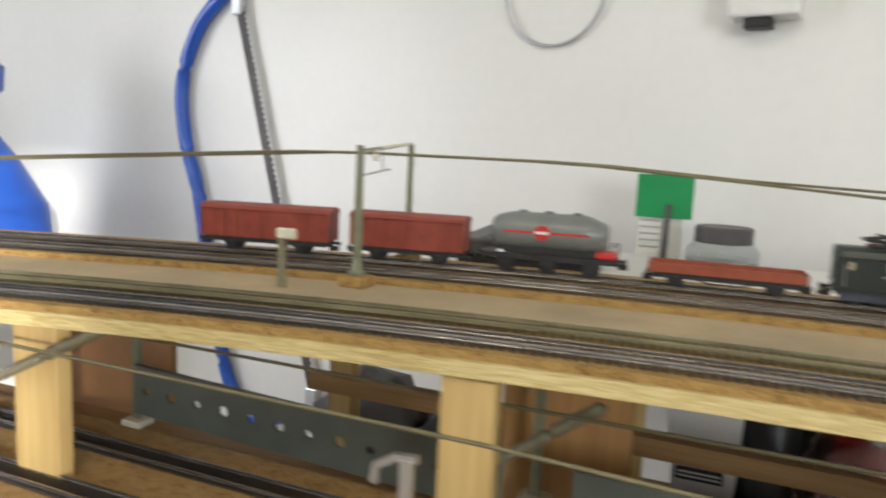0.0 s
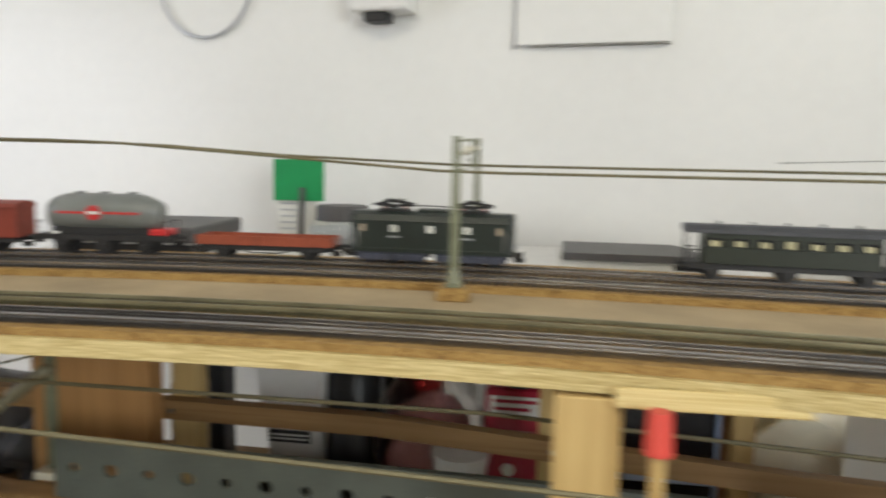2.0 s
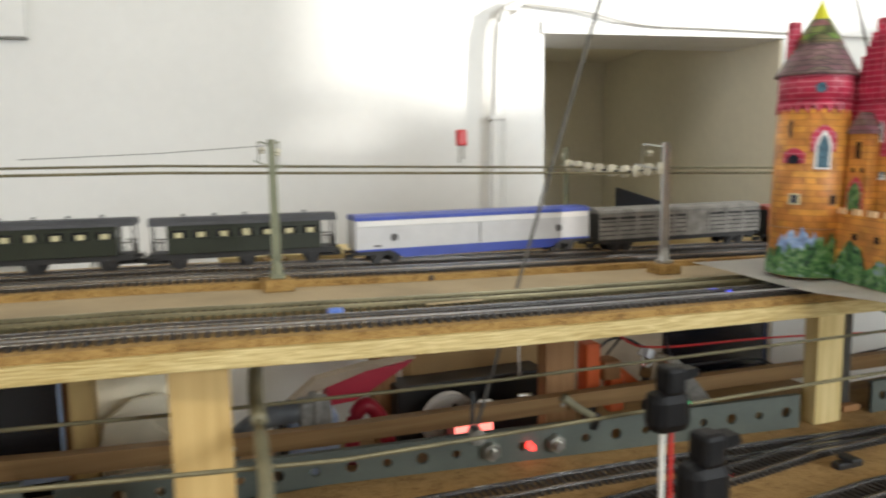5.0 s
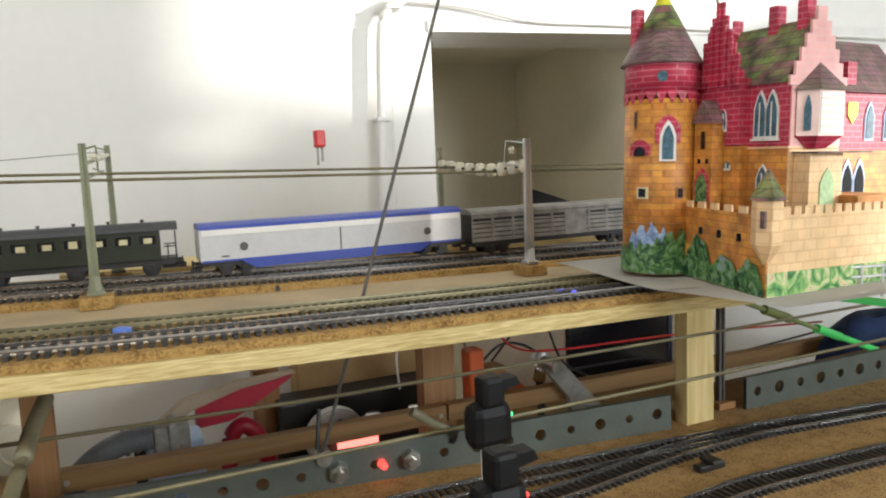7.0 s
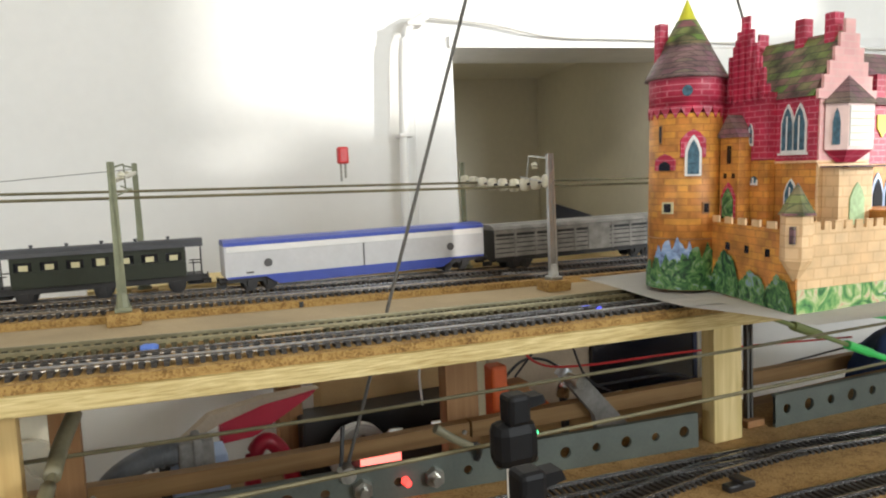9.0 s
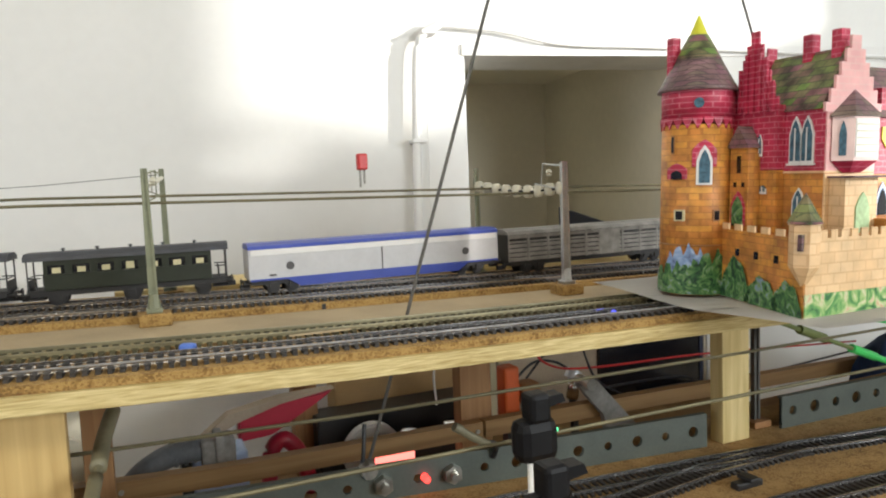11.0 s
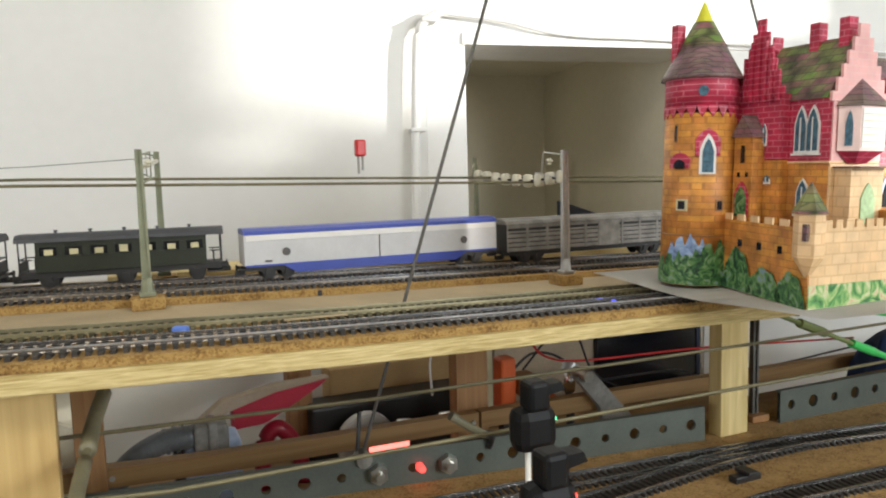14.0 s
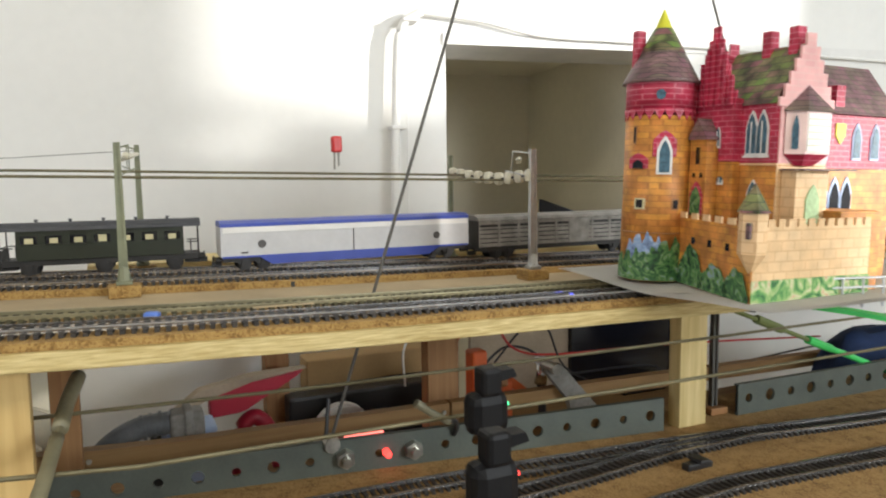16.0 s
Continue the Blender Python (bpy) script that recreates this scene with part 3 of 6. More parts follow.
for x, z in ((0.24, 1.0705), (0.545, 1.0515), (0.86, 1.0445), (-0.07, 1.0815)):
    part("screw", rod(B(), (x, 0.5572, z), (x, 0.5555, z), 0.0022, 8), BOLT, batten)
solid("hardboard_panel", box(B(), -0.612, -0.475, 0.505, 0.511, 0.0, TOP, 0.0008), HARDBOARD, "red-brown hardboard panel under the deck", "panel")
solid("plank_block", box(B(), -0.150, -0.055, 0.500, 0.520, 0.95, TOP, 0.001), OCHRE_UP, "broad ochre-stained plank under the deck", "plank")

# ---- slotted steel beam ----
def slotted(x0, x1, z0, z1, label, r=0.0046, h=0.036, y0=0.43, y1=0.43):
    """An angle iron with round holes that go through it."""
    L = math.dist((x0, y0, z0), (x1, y1, z1))
    ob = thing("slotted_beam", label, "steel beam", (x0, y0, z0), group="slotted beams")
    ob.matrix_world = pose(x0, y0, z0, 0, -math.degrees(math.atan2(z1 - z0, x1 - x0)), math.degrees(math.atan2(y1 - y0, x1 - x0)))
    bm = B()
    pitch, n = 0.026, 12
    cells = int(L / pitch)
    for c in range(cells):
        a, b = c * pitch, (c + 1) * pitch
        cx, cz = (a + b) / 2, -h * 0.5
        rr = r if c % 2 else r * 0.75
        ring = [(cx + rr * math.cos(2 * math.pi * k / n), cz + rr * math.sin(2 * math.pi * k / n)) for k in range(n)]
        edge = []
        for k in range(n):
            dx, dz = math.cos(2 * math.pi * k / n), math.sin(2 * math.pi * k / n)
            s = min(abs((pitch / 2) / dx) if abs(dx) > 1e-6 else 9, abs((h / 2) / dz) if abs(dz) > 1e-6 else 9)
            edge.append((cx + dx * s, cz + dz * s))
        corners = {1: (b, 0.0), 4: (a, 0.0), 7: (a, -h), 10: (b, -h)}
        for y in (0.0, 0.003):
            ri = [bm.verts.new((p[0], y, p[1])) for p in ring]
            ro = [bm.verts.new((p[0], y, p[1])) for p in edge]
            for k in range(n):
                f = [ri[k], ri[(k + 1) % n], ro[(k + 1) % n]]
                if k in corners:
                    f.append(bm.verts.new((corners[k][0], y, corners[k][1])))
                bm.faces.new(f + [ro[k]])
            if y == 0.0:
                first = ri
        for k in range(n):
            bm.faces.new((first[k], first[(k + 1) % n], ri[(k + 1) % n], ri[k]))
    box(bm, 0, cells * pitch, 0.0, 0.005, 0.0, 0.002)
    box(bm, 0, cells * pitch, 0.0, 0.003, -h - 0.003, -h)
    part("angle_iron", bm, ANGLE, ob)
    for c in range(1, cells, 2):
        x = (c + 0.5) * pitch
        if 0.27 < x < 0.40 and 0.2 < x0 < 1.0:
            bolt = cone(B(), (x, 0.0, -h * 0.5), (x, -0.006, -h * 0.5), 0.0075, 0.0070, 6)
            cone(bolt, (x, -0.006, -h * 0.5), (x, -0.011, -h * 0.5), 0.0035, 0.0032, 8)
            part("bolt", bolt, BOLT, ob, "zinc bolt and nut")
    return ob


slotted(-0.445, -0.13, 1.117, 1.106, "grey-green slotted angle iron with bright holes")
slotted(-0.08, 0.42, 1.106, 1.098, "grey-green slotted angle iron along the lower deck")
slotted(0.425, 1.004, 1.0785, 1.0845, "grey-green slotted angle iron bolted at its middle", 0.0046, 0.0235, 0.468, 0.392)
slotted(1.078, 1.66, 1.0845, 1.0845, "grey-green slotted angle iron at the far end", 0.0056, 0.0235, 0.394, 0.375)

# ---- upper masts ----
def mast(x, y, h, mat, label, foot, arm=-1, slim=1.0, lean=0.0):
    """Catenary mast: tapered H-section, foot plate on a cork block, bracket with a stay."""
    m = thing("catenary_mast", label, "catenary mast", (x, y, D - 0.005), group="catenary masts")
    if foot:
        part("cork_block", box(B(), -0.011, 0.011, -0.010, 0.010, 0, 0.009, 0.0012), CORK, m)
    bm = B()
    z0 = 0.009 if foot else 0.005
    for s in (-1, 1):
        w0, w1 = 0.0030 * slim, 0.0018 * slim
        sweep(bm, [(s * w0, 0, z0), (s * w1 + lean * h, 0, h)], [(-0.0011 * slim, -0.0022 * slim), (0.0011 * slim, -0.0022 * slim), (0.0011 * slim, 0.0022 * slim), (-0.0011 * slim, 0.0022 * slim)])
    sweep(bm, [(0, 0, z0), (lean * h, 0, h)], [(-0.0022 * slim, -0.0007), (0.0022 * slim, -0.0007), (0.0022 * slim, 0.0007), (-0.0022 * slim, 0.0007)])
    part("column", bm, mat, m)
    bm = box(B(), -0.0055, 0.0055, -0.0055, 0.0055, z0, z0 + 0.003, 0.0006)
    cone(bm, (0, 0, z0 + 0.003), (0, 0, z0 + 0.013), 0.0048, 0.0032, 8)
    part("foot", bm, mat, m)
    if arm:
        bm = rod(B(), (0, 0, h - 0.004), (arm * 0.008, 0.02, h - 0.001), 0.0007, 6)
        rod(bm, (0, 0, h - 0.024), (arm * 0.012, 0.028, h - 0.018), 0.0006, 6)
        rod(bm, (arm * 0.008, 0.02, h - 0.001), (arm * 0.008, 0.024, h - 0.02), 0.0005, 6)
        part("bracket", bm, mat, m)
        part("insulator", lathe(B(), [(0.001, 0), (0.003, 0.001), (0.001, 0.002), (0.003, 0.003), (0.003, 0.004), (0.001, 0.006)], 10, (arm * 0.006, 0.014, h - 0.012)), PORC, m)
    return m


def back_y(x):
    return base(x) + 0.285


for x, y in ((-0.274, 0.491), (0.168, 0.507), (0.579, 0.494)):
    mast(x, y, 0.111, MASTG, "grey-green mast on a cork block between the tracks", True, 1, 0.8)
mast(0.906, 0.465, 0.113, SILVER, "silver metal mast with a square foot plate", True, -1, 0.9)
for x, fx, fy in ((-0.290, -0.274, 0.491), (0.168, 0.168, 0.507), (0.595, 0.579, 0.494)):
    m = mast(x, back_y(x), 0.115, MASTG, "grey-green mast behind the rear track", True, -1, 0.72)
    o = m.matrix_basis.translation
    lift = 0.012 if x < 0 else 0.004
    part("cross_arm", tube(B(), [Vector((fx, fy, 1.289 + lift)) - o, Vector((x, back_y(x) - 0.0015, 1.298 + lift)) - o], 0.0018, 8), PORC, m, "pale porcelain-coloured cross arm")
mast(0.895, back_y(0.895), 0.112, MASTG, "thin dark mast behind the rear track with a slanted arm", False, 1, 0.6)

# ---- catenary rods ----
def sag(pts):
    """The two rods climb together towards the left masts and drop beyond them."""
    xs, zs = (-0.9, -0.65, -0.5, -0.33, -0.12, 0.0, 0.16), (1.262, 1.279, 1.289, 1.300, 1.2995, 1.292, None)
    out = []
    for x, y, z in pts:
        far = [v if v is not None else z for v in zs]
        out.append((x, y, float(np.interp(x, xs, far))))
    return out


part_wire = [sag(along(T3 - 0.004, D + 0.0815, -0.9, 1.35, 0.05)), sag(along(T4 + 0.012, D + 0.0865, -0.9, 1.35, 0.05))]
for pts, label in zip(part_wire, ("bronze-coloured overhead rod over the third track", "bronze-coloured overhead rod over the rear track")):
    solid("overhead_wire", tube(B(), pts, 0.00125, 6), WIRE, label, "overhead wire", group="overhead wires")
solid("stay_wire", tube(B(), [(0.40, 0.60, 1.293), (0.50, 0.62, 1.297), (0.594, 0.615, 1.305)], 0.0003, 5), CABLE, "thin loose wire to the mast top", "wire")
beads = thing("insulator_string", "string of cream porcelain insulators on a dark cord", "insulators", (0.896, 0.606, 1.2865))
cord = [(0, 0, 0.002), (0.003, -0.045, -0.002), (0.006, -0.095, -0.004), (0.009, -0.138, -0.001)]
part("cord", tube(B(), cord, 0.0012, 6), SOOT, beads)
for k in range(9):
    f = k / 8 * 2.99
    a, b = Vector(cord[int(f)]), Vector(cord[int(f) + 1])
    p = a.lerp(b, f - int(f))
    part("bead", lathe(B(), [(0.0020, -0.0056), (0.0042, -0.0044), (0.0047, 0), (0.0042, 0.0044), (0.0020, 0.0056)], 12, tuple(p)), PORC, beads, shade=True)
plug = thing("red_clip", "red plastic clip with two pins hooked on the overhead rod", "clip", (0.765, base(0.765) + T4 + 0.012, 1.2905))
part("cap", box(B(), -0.0048, 0.0048, -0.004, 0.004, 0.0155, 0.0305, 0.0018), SIGRED, plug)
bm = rod(B(), (-0.002, 0, 0), (-0.002, 0, 0.017), 0.0011)
rod(bm, (0.002, 0, 0.003), (0.002, 0, 0.017), 0.0011)
part("pin", bm, BOLT, plug)
bar = thing("stay_rod", "long thin dark stay rod through the upper deck", "rod", (0.713, 0.44, 1.078))
part("shaft", tube(B(), [(0, 0, 0), (0.112, 0, 0.337), (0.452, 0, 1.32)], 0.0013, 6), CABLE, bar)
part("hook", tube(B(), smooth_path([(0, 0, 0.035), (-0.003, -0.004, 0.015), (-0.004, -0.004, 0.004), (0.001, -0.003, -0.002)]), 0.0016, 6), SOOT, bar)
part("eyelet", cone(B(), (-0.001, -0.003, 0.003), (-0.001, -0.012, 0.003), 0.007, 0.006, 10), BOLT, bar)
solid("stay_rod", tube(B(), [(1.158, 0.42, 1.194), (1.07, 0.42, 1.42), (0.68, 0.42, 2.402)], 0.0011, 6), CABLE, "long thin stay rod behind the castle", "rod")


# ---- trains ----
def wheelset(parent, x, r=0.0062, h=None):
    bm = B()
    for s in (-1, 1):
        cone(bm, (x, s * 0.0078, r), (x, s * 0.0100, r), r, r, 18)
        cone(bm, (x, s * 0.0070, r), (x, s * 0.0078, r), r + 0.0008, r + 0.0008, 18)
    rod(bm, (x, -0.008, r), (x, 0.008, r), 0.0012)
    part("wheelset", bm, SOOT, parent)


def running_gear(parent, axles, half, deck=0.0125, r=0.0062):
    """Underframe with axle guards, springs, buffers and couplers."""
    bm = box(B(), -half, half, -0.0115, 0.0115, deck - 0.004, deck)
    for s in (-1, 1):
        box(bm, -half, half, s * 0.0120 - 0.0008, s * 0.0120 + 0.0008, deck - 0.0045, deck)
    part("underframe", bm, SOOT, parent)
    for x in axles:
        wheelset(parent, x, r)
        for s in (-1, 1):
            bm = B()
            slab(bm, [(x - 0.0075, deck - 0.004), (x + 0.0075, deck - 0.004), (x + 0.003, 0.003), (x - 0.003, 0.003)], "y", s * 0.0108, s * 0.0120)
            box(bm, x - 0.0028, x + 0.0028, s * 0.0120, s * 0.0120 + s * 0.0018, 0.0042, 0.0088)
            part("axle_guard", bm, SOOT, parent)
    for e in (-1, 1):
        for s in (-1, 1):
            bm = rod(B(), (e * half, s * 0.0100, deck - 0.003), (e * (half + 0.005), s * 0.0100, deck - 0.003), 0.0013)
            rod(bm, (e * (half + 0.005), s * 0.0100, deck - 0.003), (e * (half + 0.0062), s * 0.0100, deck - 0.003), 0.0026, 12)
            part("buffer", bm, SOOT, parent)
        bm = box(B(), min(e * half, e * (half + 0.008)), max(e * half, e * (half + 0.008)), -0.0022, 0.0022, deck - 0.0085, deck - 0.0045)
        part("coupler", bm, SOOT, parent)


def vehicle(name, label, x, group="train on the rear track"):
    y = base(x) + T4
    return thing(name, label, "model wagon" if name != "electric_locomotive" else "model locomotive", (x, y, RT), group, "", math.degrees(math.atan(slope(x))))


def locomotive(x):
    v = vehicle("electric_locomotive", "dark green model electric locomotive with lowered pantographs", x)
    L = 0.0665
    sec = [(-0.0165, 0.010), (0.0165, 0.010), (0.0165, 0.036), (0.0145, 0.0405), (0.009, 0.043), (-0.009, 0.043), (-0.0145, 0.0405), (-0.0165, 0.036)]
    bm = B()
    rings = []
    for px, k in ((-L, 0.86), (-L + 0.004, 1.0), (L - 0.004, 1.0), (L, 0.86)):
        rings.append([bm.verts.new((px, a * k, b)) for a, b in sec])
    for r0, r1 in zip(rings, rings[1:]):
        for k in range(8):
            bm.faces.new((r0[k], r0[(k + 1) % 8], r1[(k + 1) % 8], r1[k]))
    bm.faces.new(rings[0][::-1])
    bm.faces.new(rings[-1])
    part("body", bm, LOCO, v)
    bm = B()
    box(bm, -L + 0.001, L - 0.001, -0.0170, 0.0170, 0.0350, 0.0362, 0.0003)
    box(bm, -L + 0.001, L - 0.001, -0.0168, 0.0168, 0.0125, 0.0136, 0.0003)
    part("waist_rail", bm, LOCO, v)
    for wx in (-0.030, 0.0, 0.030):
        for s in (-1, 1):
            w = part("window", box(B(), wx - 0.0027, wx + 0.0027, s * 0.0167 - 0.0006, s * 0.0167 + 0.0006, 0.0268, 0.0326, 0.0006), PANEW, v, "white side window")
            part("glazing_bar", box(B(), wx - 0.0003, wx + 0.0003, s * 0.0172 - 0.0003, s * 0.0172 + 0.0003, 0.0270, 0.0324), CREAM, w)
    for wx in (-0.030, 0.030):
        bm = B()
        for k in range(5):
            box(bm, wx - 0.0045 + k * 0.002, wx - 0.0032 + k * 0.002, -0.0171, -0.0166, 0.0222, 0.0238)
        part("number_bars", bm, ALU, v, "small metal bars below the window")
    for e in (-1, 1):
        for wy in (-0.009, 0.0, 0.009):
            part("cab_window", box(B(), e * L - 0.0006, e * L + 0.0006, wy - 0.003, wy + 0.003, 0.0265, 0.0335, 0.0005), SCREEN, v)
        for s in (-1, 1):
            part("door_window", box(B(), e * 0.056 - 0.0018, e * 0.056 + 0.0018, s * 0.0166 - 0.0005, s * 0.0166 + 0.0005, 0.0270, 0.0325), BEIGE, v)
            part("headlamp", rod(B(), (e * L, s * 0.009, 0.0165), (e * (L + 0.002), s * 0.009, 0.0165), 0.0016, 10), ALU, v)
            part("handrail", rod(B(), (e * 0.0600, s * 0.0172, 0.014), (e * 0.0600, s * 0.0172, 0.030), 0.0004, 6), BOLT, v)
            bm = rod(B(), (e * L, s * 0.0100, 0.0095), (e * (L + 0.006), s * 0.0100, 0.0095), 0.0014)
            rod(bm, (e * (L + 0.006), s * 0.0100, 0.0095), (e * (L + 0.0072), s * 0.0100, 0.0095), 0.0028, 12)
            part("buffer", bm, SOOT, v)
        part("coupler", box(B(), min(e * L, e * (L + 0.009)), max(e * L, e * (L + 0.009)), -0.0022, 0.0022, 0.004, 0.0075), SOOT, v)
        c = e * 0.033
        for s in (-1, 1):
            bm = B()
            slab(bm, [(c - 0.029, 0.0035), (c + 0.029, 0.0035), (c + 0.029, 0.0095), (c + 0.022, 0.0110), (c - 0.022, 0.0110), (c - 0.029, 0.0095)], "y", s * 0.0125, s * 0.0145)
            for k in range(4):
                box(bm, c - 0.0245 + k * 0.0145, c - 0.0185 + k * 0.0145, s * 0.0145, s * 0.0165, 0.0035, 0.0085, 0.0006)
            part("bogie_frame", bm, BOGIE, v, "blue-grey bogie side frame")
        for dx in (-0.019, 0.0, 0.019):
            wheelset(v, c + dx, 0.0058)
        p = part("pantograph", box(B(), c - 0.013, c + 0.013, -0.008, 0.008, 0.0432, 0.0450, 0.0004), SOOT, v, "folded black pantograph")
        for name, a, b, r in panto_rods(c):
            part(name, rod(B(), a, b, r, 6), SOOT, p)
        for s in (-1, 1):
            part("insulator", lathe(B(), [(0.0012, 0), (0.0017, 0.0012), (0.0012, 0.0024)], 8, (c + s * 0.009, 0, 0.0450)), FLATRED, p)
    part("roof_hatch", box(B(), -0.013, 0.013, -0.008, 0.008, 0.0425, 0.0455, 0.001), LOCO, v)
    part("roof_conductor", tube(B(), smooth_path([(-0.03, 0.003, 0.0465), (-0.01, 0.004, 0.0475), (0.012, 0.003, 0.0472), (0.03, 0.003, 0.0465)]), 0.0005, 5), SOOT, v)
    return v


def panto_rods(c, z=0.0475):
    """Arms and contact bars of a folded pantograph centred at c."""
    rods = []
    for s in (-1, 1):
        for e in (-1, 1):
            rods.append(("lower_arm", (c + e * 0.004, s * 0.007, z - 0.001), (c - e * 0.0155, s * 0.009, z + 0.0012), 0.0009))
            rods.append(("upper_arm", (c - e * 0.0155, s * 0.009, z + 0.0012), (c + e * 0.004, s * 0.006, z + 0.0044), 0.0008))
    for e in (-1, 1):
        rods.append(("contact_bar", (c + e * 0.005, -0.012, z + 0.0046), (c + e * 0.005, 0.012, z + 0.0046), 0.0011))
        rods.append(("cross_bar", (c + e * 0.0155, -0.010, z + 0.0012), (c + e * 0.0155, 0.010, z + 0.0012), 0.0009))
    return rods


def flat_wagon(x, half=0.058):
    v = vehicle("flat_wagon", "red-brown low-sided flat wagon, empty", x)
    running_gear(v, (-0.037, 0.037), half - 0.003, 0.0115)
    part("floor", box(B(), -half, half, -0.0145, 0.0145, 0.0115, 0.0130), FLATRED, v)
    for s in (-1, 1):
        bm = box(B(), -half, half, s * 0.0145 - 0.0005, s * 0.0145 + 0.0005, 0.0115, 0.0192, 0.0002)
        for k in range(7):
            box(bm, -half + 0.003 + k * (2 * half - 0.0075) / 6, -half + 0.0045 + k * (2 * half - 0.0075) / 6, s * 0.0150 - 0.0003, s * 0.0150 + 0.0003, 0.0112, 0.0195)
        part("side_board", bm, FLATRED, v)
        part("end_board", box(B(), s * half - 0.0006, s * half + 0.0006, -0.0145, 0.0145, 0.0115, 0.0192), FLATRED, v)
        part("truss_rod", tube(B(), [(-0.022, s * 0.0105, 0.0075), (-0.012, s * 0.0105, 0.0050), (0.012, s * 0.0105, 0.0050), (0.022, s * 0.0105, 0.0075)], 0.0006, 5), SOOT, v)
    return v


def tank_wagon(x):
    v = vehicle("tank_wagon", "grey model silo tank wagon with a red stripe", x)
    running_gear(v, (-0.036, 0.0, 0.036), 0.058, 0.0165, 0.0068)
    prof = ((-0.0500, 0.0070), (-0.0490, 0.0100), (-0.0440, 0.0132), (-0.0350, 0.0156), (-0.0300, 0.0162), (0.0270, 0.0162), (0.0320, 0.0156), (0.0440, 0.0112), (0.0480, 0.0090), (0.0490, 0.0065))
    bm = B()
    n, rings = 20, []
    for px, r in prof:
        rings.append([bm.verts.new((px, r * math.cos(2 * math.pi * k / n), 0.0355 + (r if math.sin(2 * math.pi * k / n) > 0 else 0.0162 * min(1, r / 0.0115)) * 0.98 * math.sin(2 * math.pi * k / n))) for k in range(n)])
    for r0, r1 in zip(rings, rings[1:]):
        for k in range(n):
            bm.faces.new((r0[k], r0[(k + 1) % n], r1[(k + 1) % n], r1[k]))
    bm.faces.new(rings[0][::-1])
    bm.faces.new(rings[-1])
    part("tank", bm, TANKG, v, shade=True)
    for s in (-1, 1):
        part("stripe", box(B(), -0.037, 0.034, s * 0.0161 - 0.0004, s * 0.0161 + 0.0002, 0.0346, 0.0364), SIGRED, v, "red stripe")
        part("emblem", rod(B(), (-0.005, s * 0.0150, 0.0355), (-0.005, s * 0.0166, 0.0355), 0.0064, 20), SIGRED, v, "round red emblem")
        part("emblem_plate", box(B(), -0.0105, 0.0005, s * 0.0168 - 0.0003, s * 0.0168 + 0.0002, 0.0343, 0.0367), PANEW, v)
        part("data_plate", box(B(), -0.043, -0.037, s * 0.0128 - 0.0002, s * 0.0128 + 0.0002, 0.0168, 0.0190), PANEW, v)
        bm = B()
        for px in (-0.0575, -0.0525):
            rod(bm, (px, s * 0.009, 0.0165), (px, s * 0.009, 0.0275), 0.0004, 5)
        rod(bm, (-0.0575, s * 0.009, 0.0275), (-0.0525, s * 0.009, 0.0275), 0.0004, 5)
        part("railing", bm, SOOT, v)
        bm = B()
        for px in (0.0515, 0.0575):
            rod(bm, (px, s * 0.009, 0.0165), (px, s * 0.009, 0.0285), 0.0004, 5)
        rod(bm, (0.0515, s * 0.009, 0.0285), (0.0575, s * 0.009, 0.0285), 0.0004, 5)
        part("railing", bm, SOOT, v)
    for px in (-0.024, -0.002, 0.022):
        part("hatch", lathe(B(), [(0.0044, 0.0508), (0.0044, 0.0524), (0.0034, 0.0530)], 14, (px, 0, 0)), TANKG, v)
    part("valve_box", box(B(), 0.040, 0.056, -0.0105, 0.0105, 0.0166, 0.0222, 0.0012), SIGRED, v, "red valve box on the end platform")
    part("cradle", box(B(), -0.044, 0.040, -0.009, 0.009, 0.0165, 0.0230), SOOT, v)
    return v


def box_van(x, half, mat, label, slats=False):
    """A covered van with ribs, or with slatted openings."""
    v = vehicle("covered_van", label, x)
    running_gear(v, (-half + 0.022, -half + 0.036, half - 0.036, half - 0.022) if half > 0.08 else (-half * 0.55, half * 0.55), half - 0.003, 0.0125)
    top = 0.0385
    # Slatted vans get a black core: shade in the gaps is put into colour.
    part("body", box(B(), -half, half, -0.0140, 0.0140, 0.0125, top, 0.0004), SOOT if slats else mat, v)
    bm = B()
    slab(bm, [(-0.0165, top), (0.0165, top), (0.0140, top + 0.003), (0.006, top + 0.0052), (-0.006, top + 0.0052), (-0.0140, top + 0.003)], "x", -half - 0.0008, half + 0.0008)
    part("roof", bm, mat, v)
    for s in (-1, 1):
        y = s * 0.0147
        if slats:
            for k in range(6):
                z = 0.0127 + k * 0.0044
                part("slat", box(B(), -half, half, y - 0.0006, y + 0.0006, z, z + 0.0033 if k != 4 else z + 0.0018, 0.0002), mat, v)
        n = 9 if slats else 11
        for k in range(n + 1):
            px = -half + k * 2 * half / n
            part("rib", box(B(), max(px - 0.0011, -half), min(px + 0.0011, half), y + s * 0.0004 - 0.0006, y + s * 0.0004 + 0.0006, 0.0122, top), mat, v)
        part("door", box(B(), 0.004, 0.030, y + s * 0.0006 - 0.0005, y + s * 0.0006 + 0.0005, 0.0124, top - 0.001, 0.0003), mat, v)
    return v


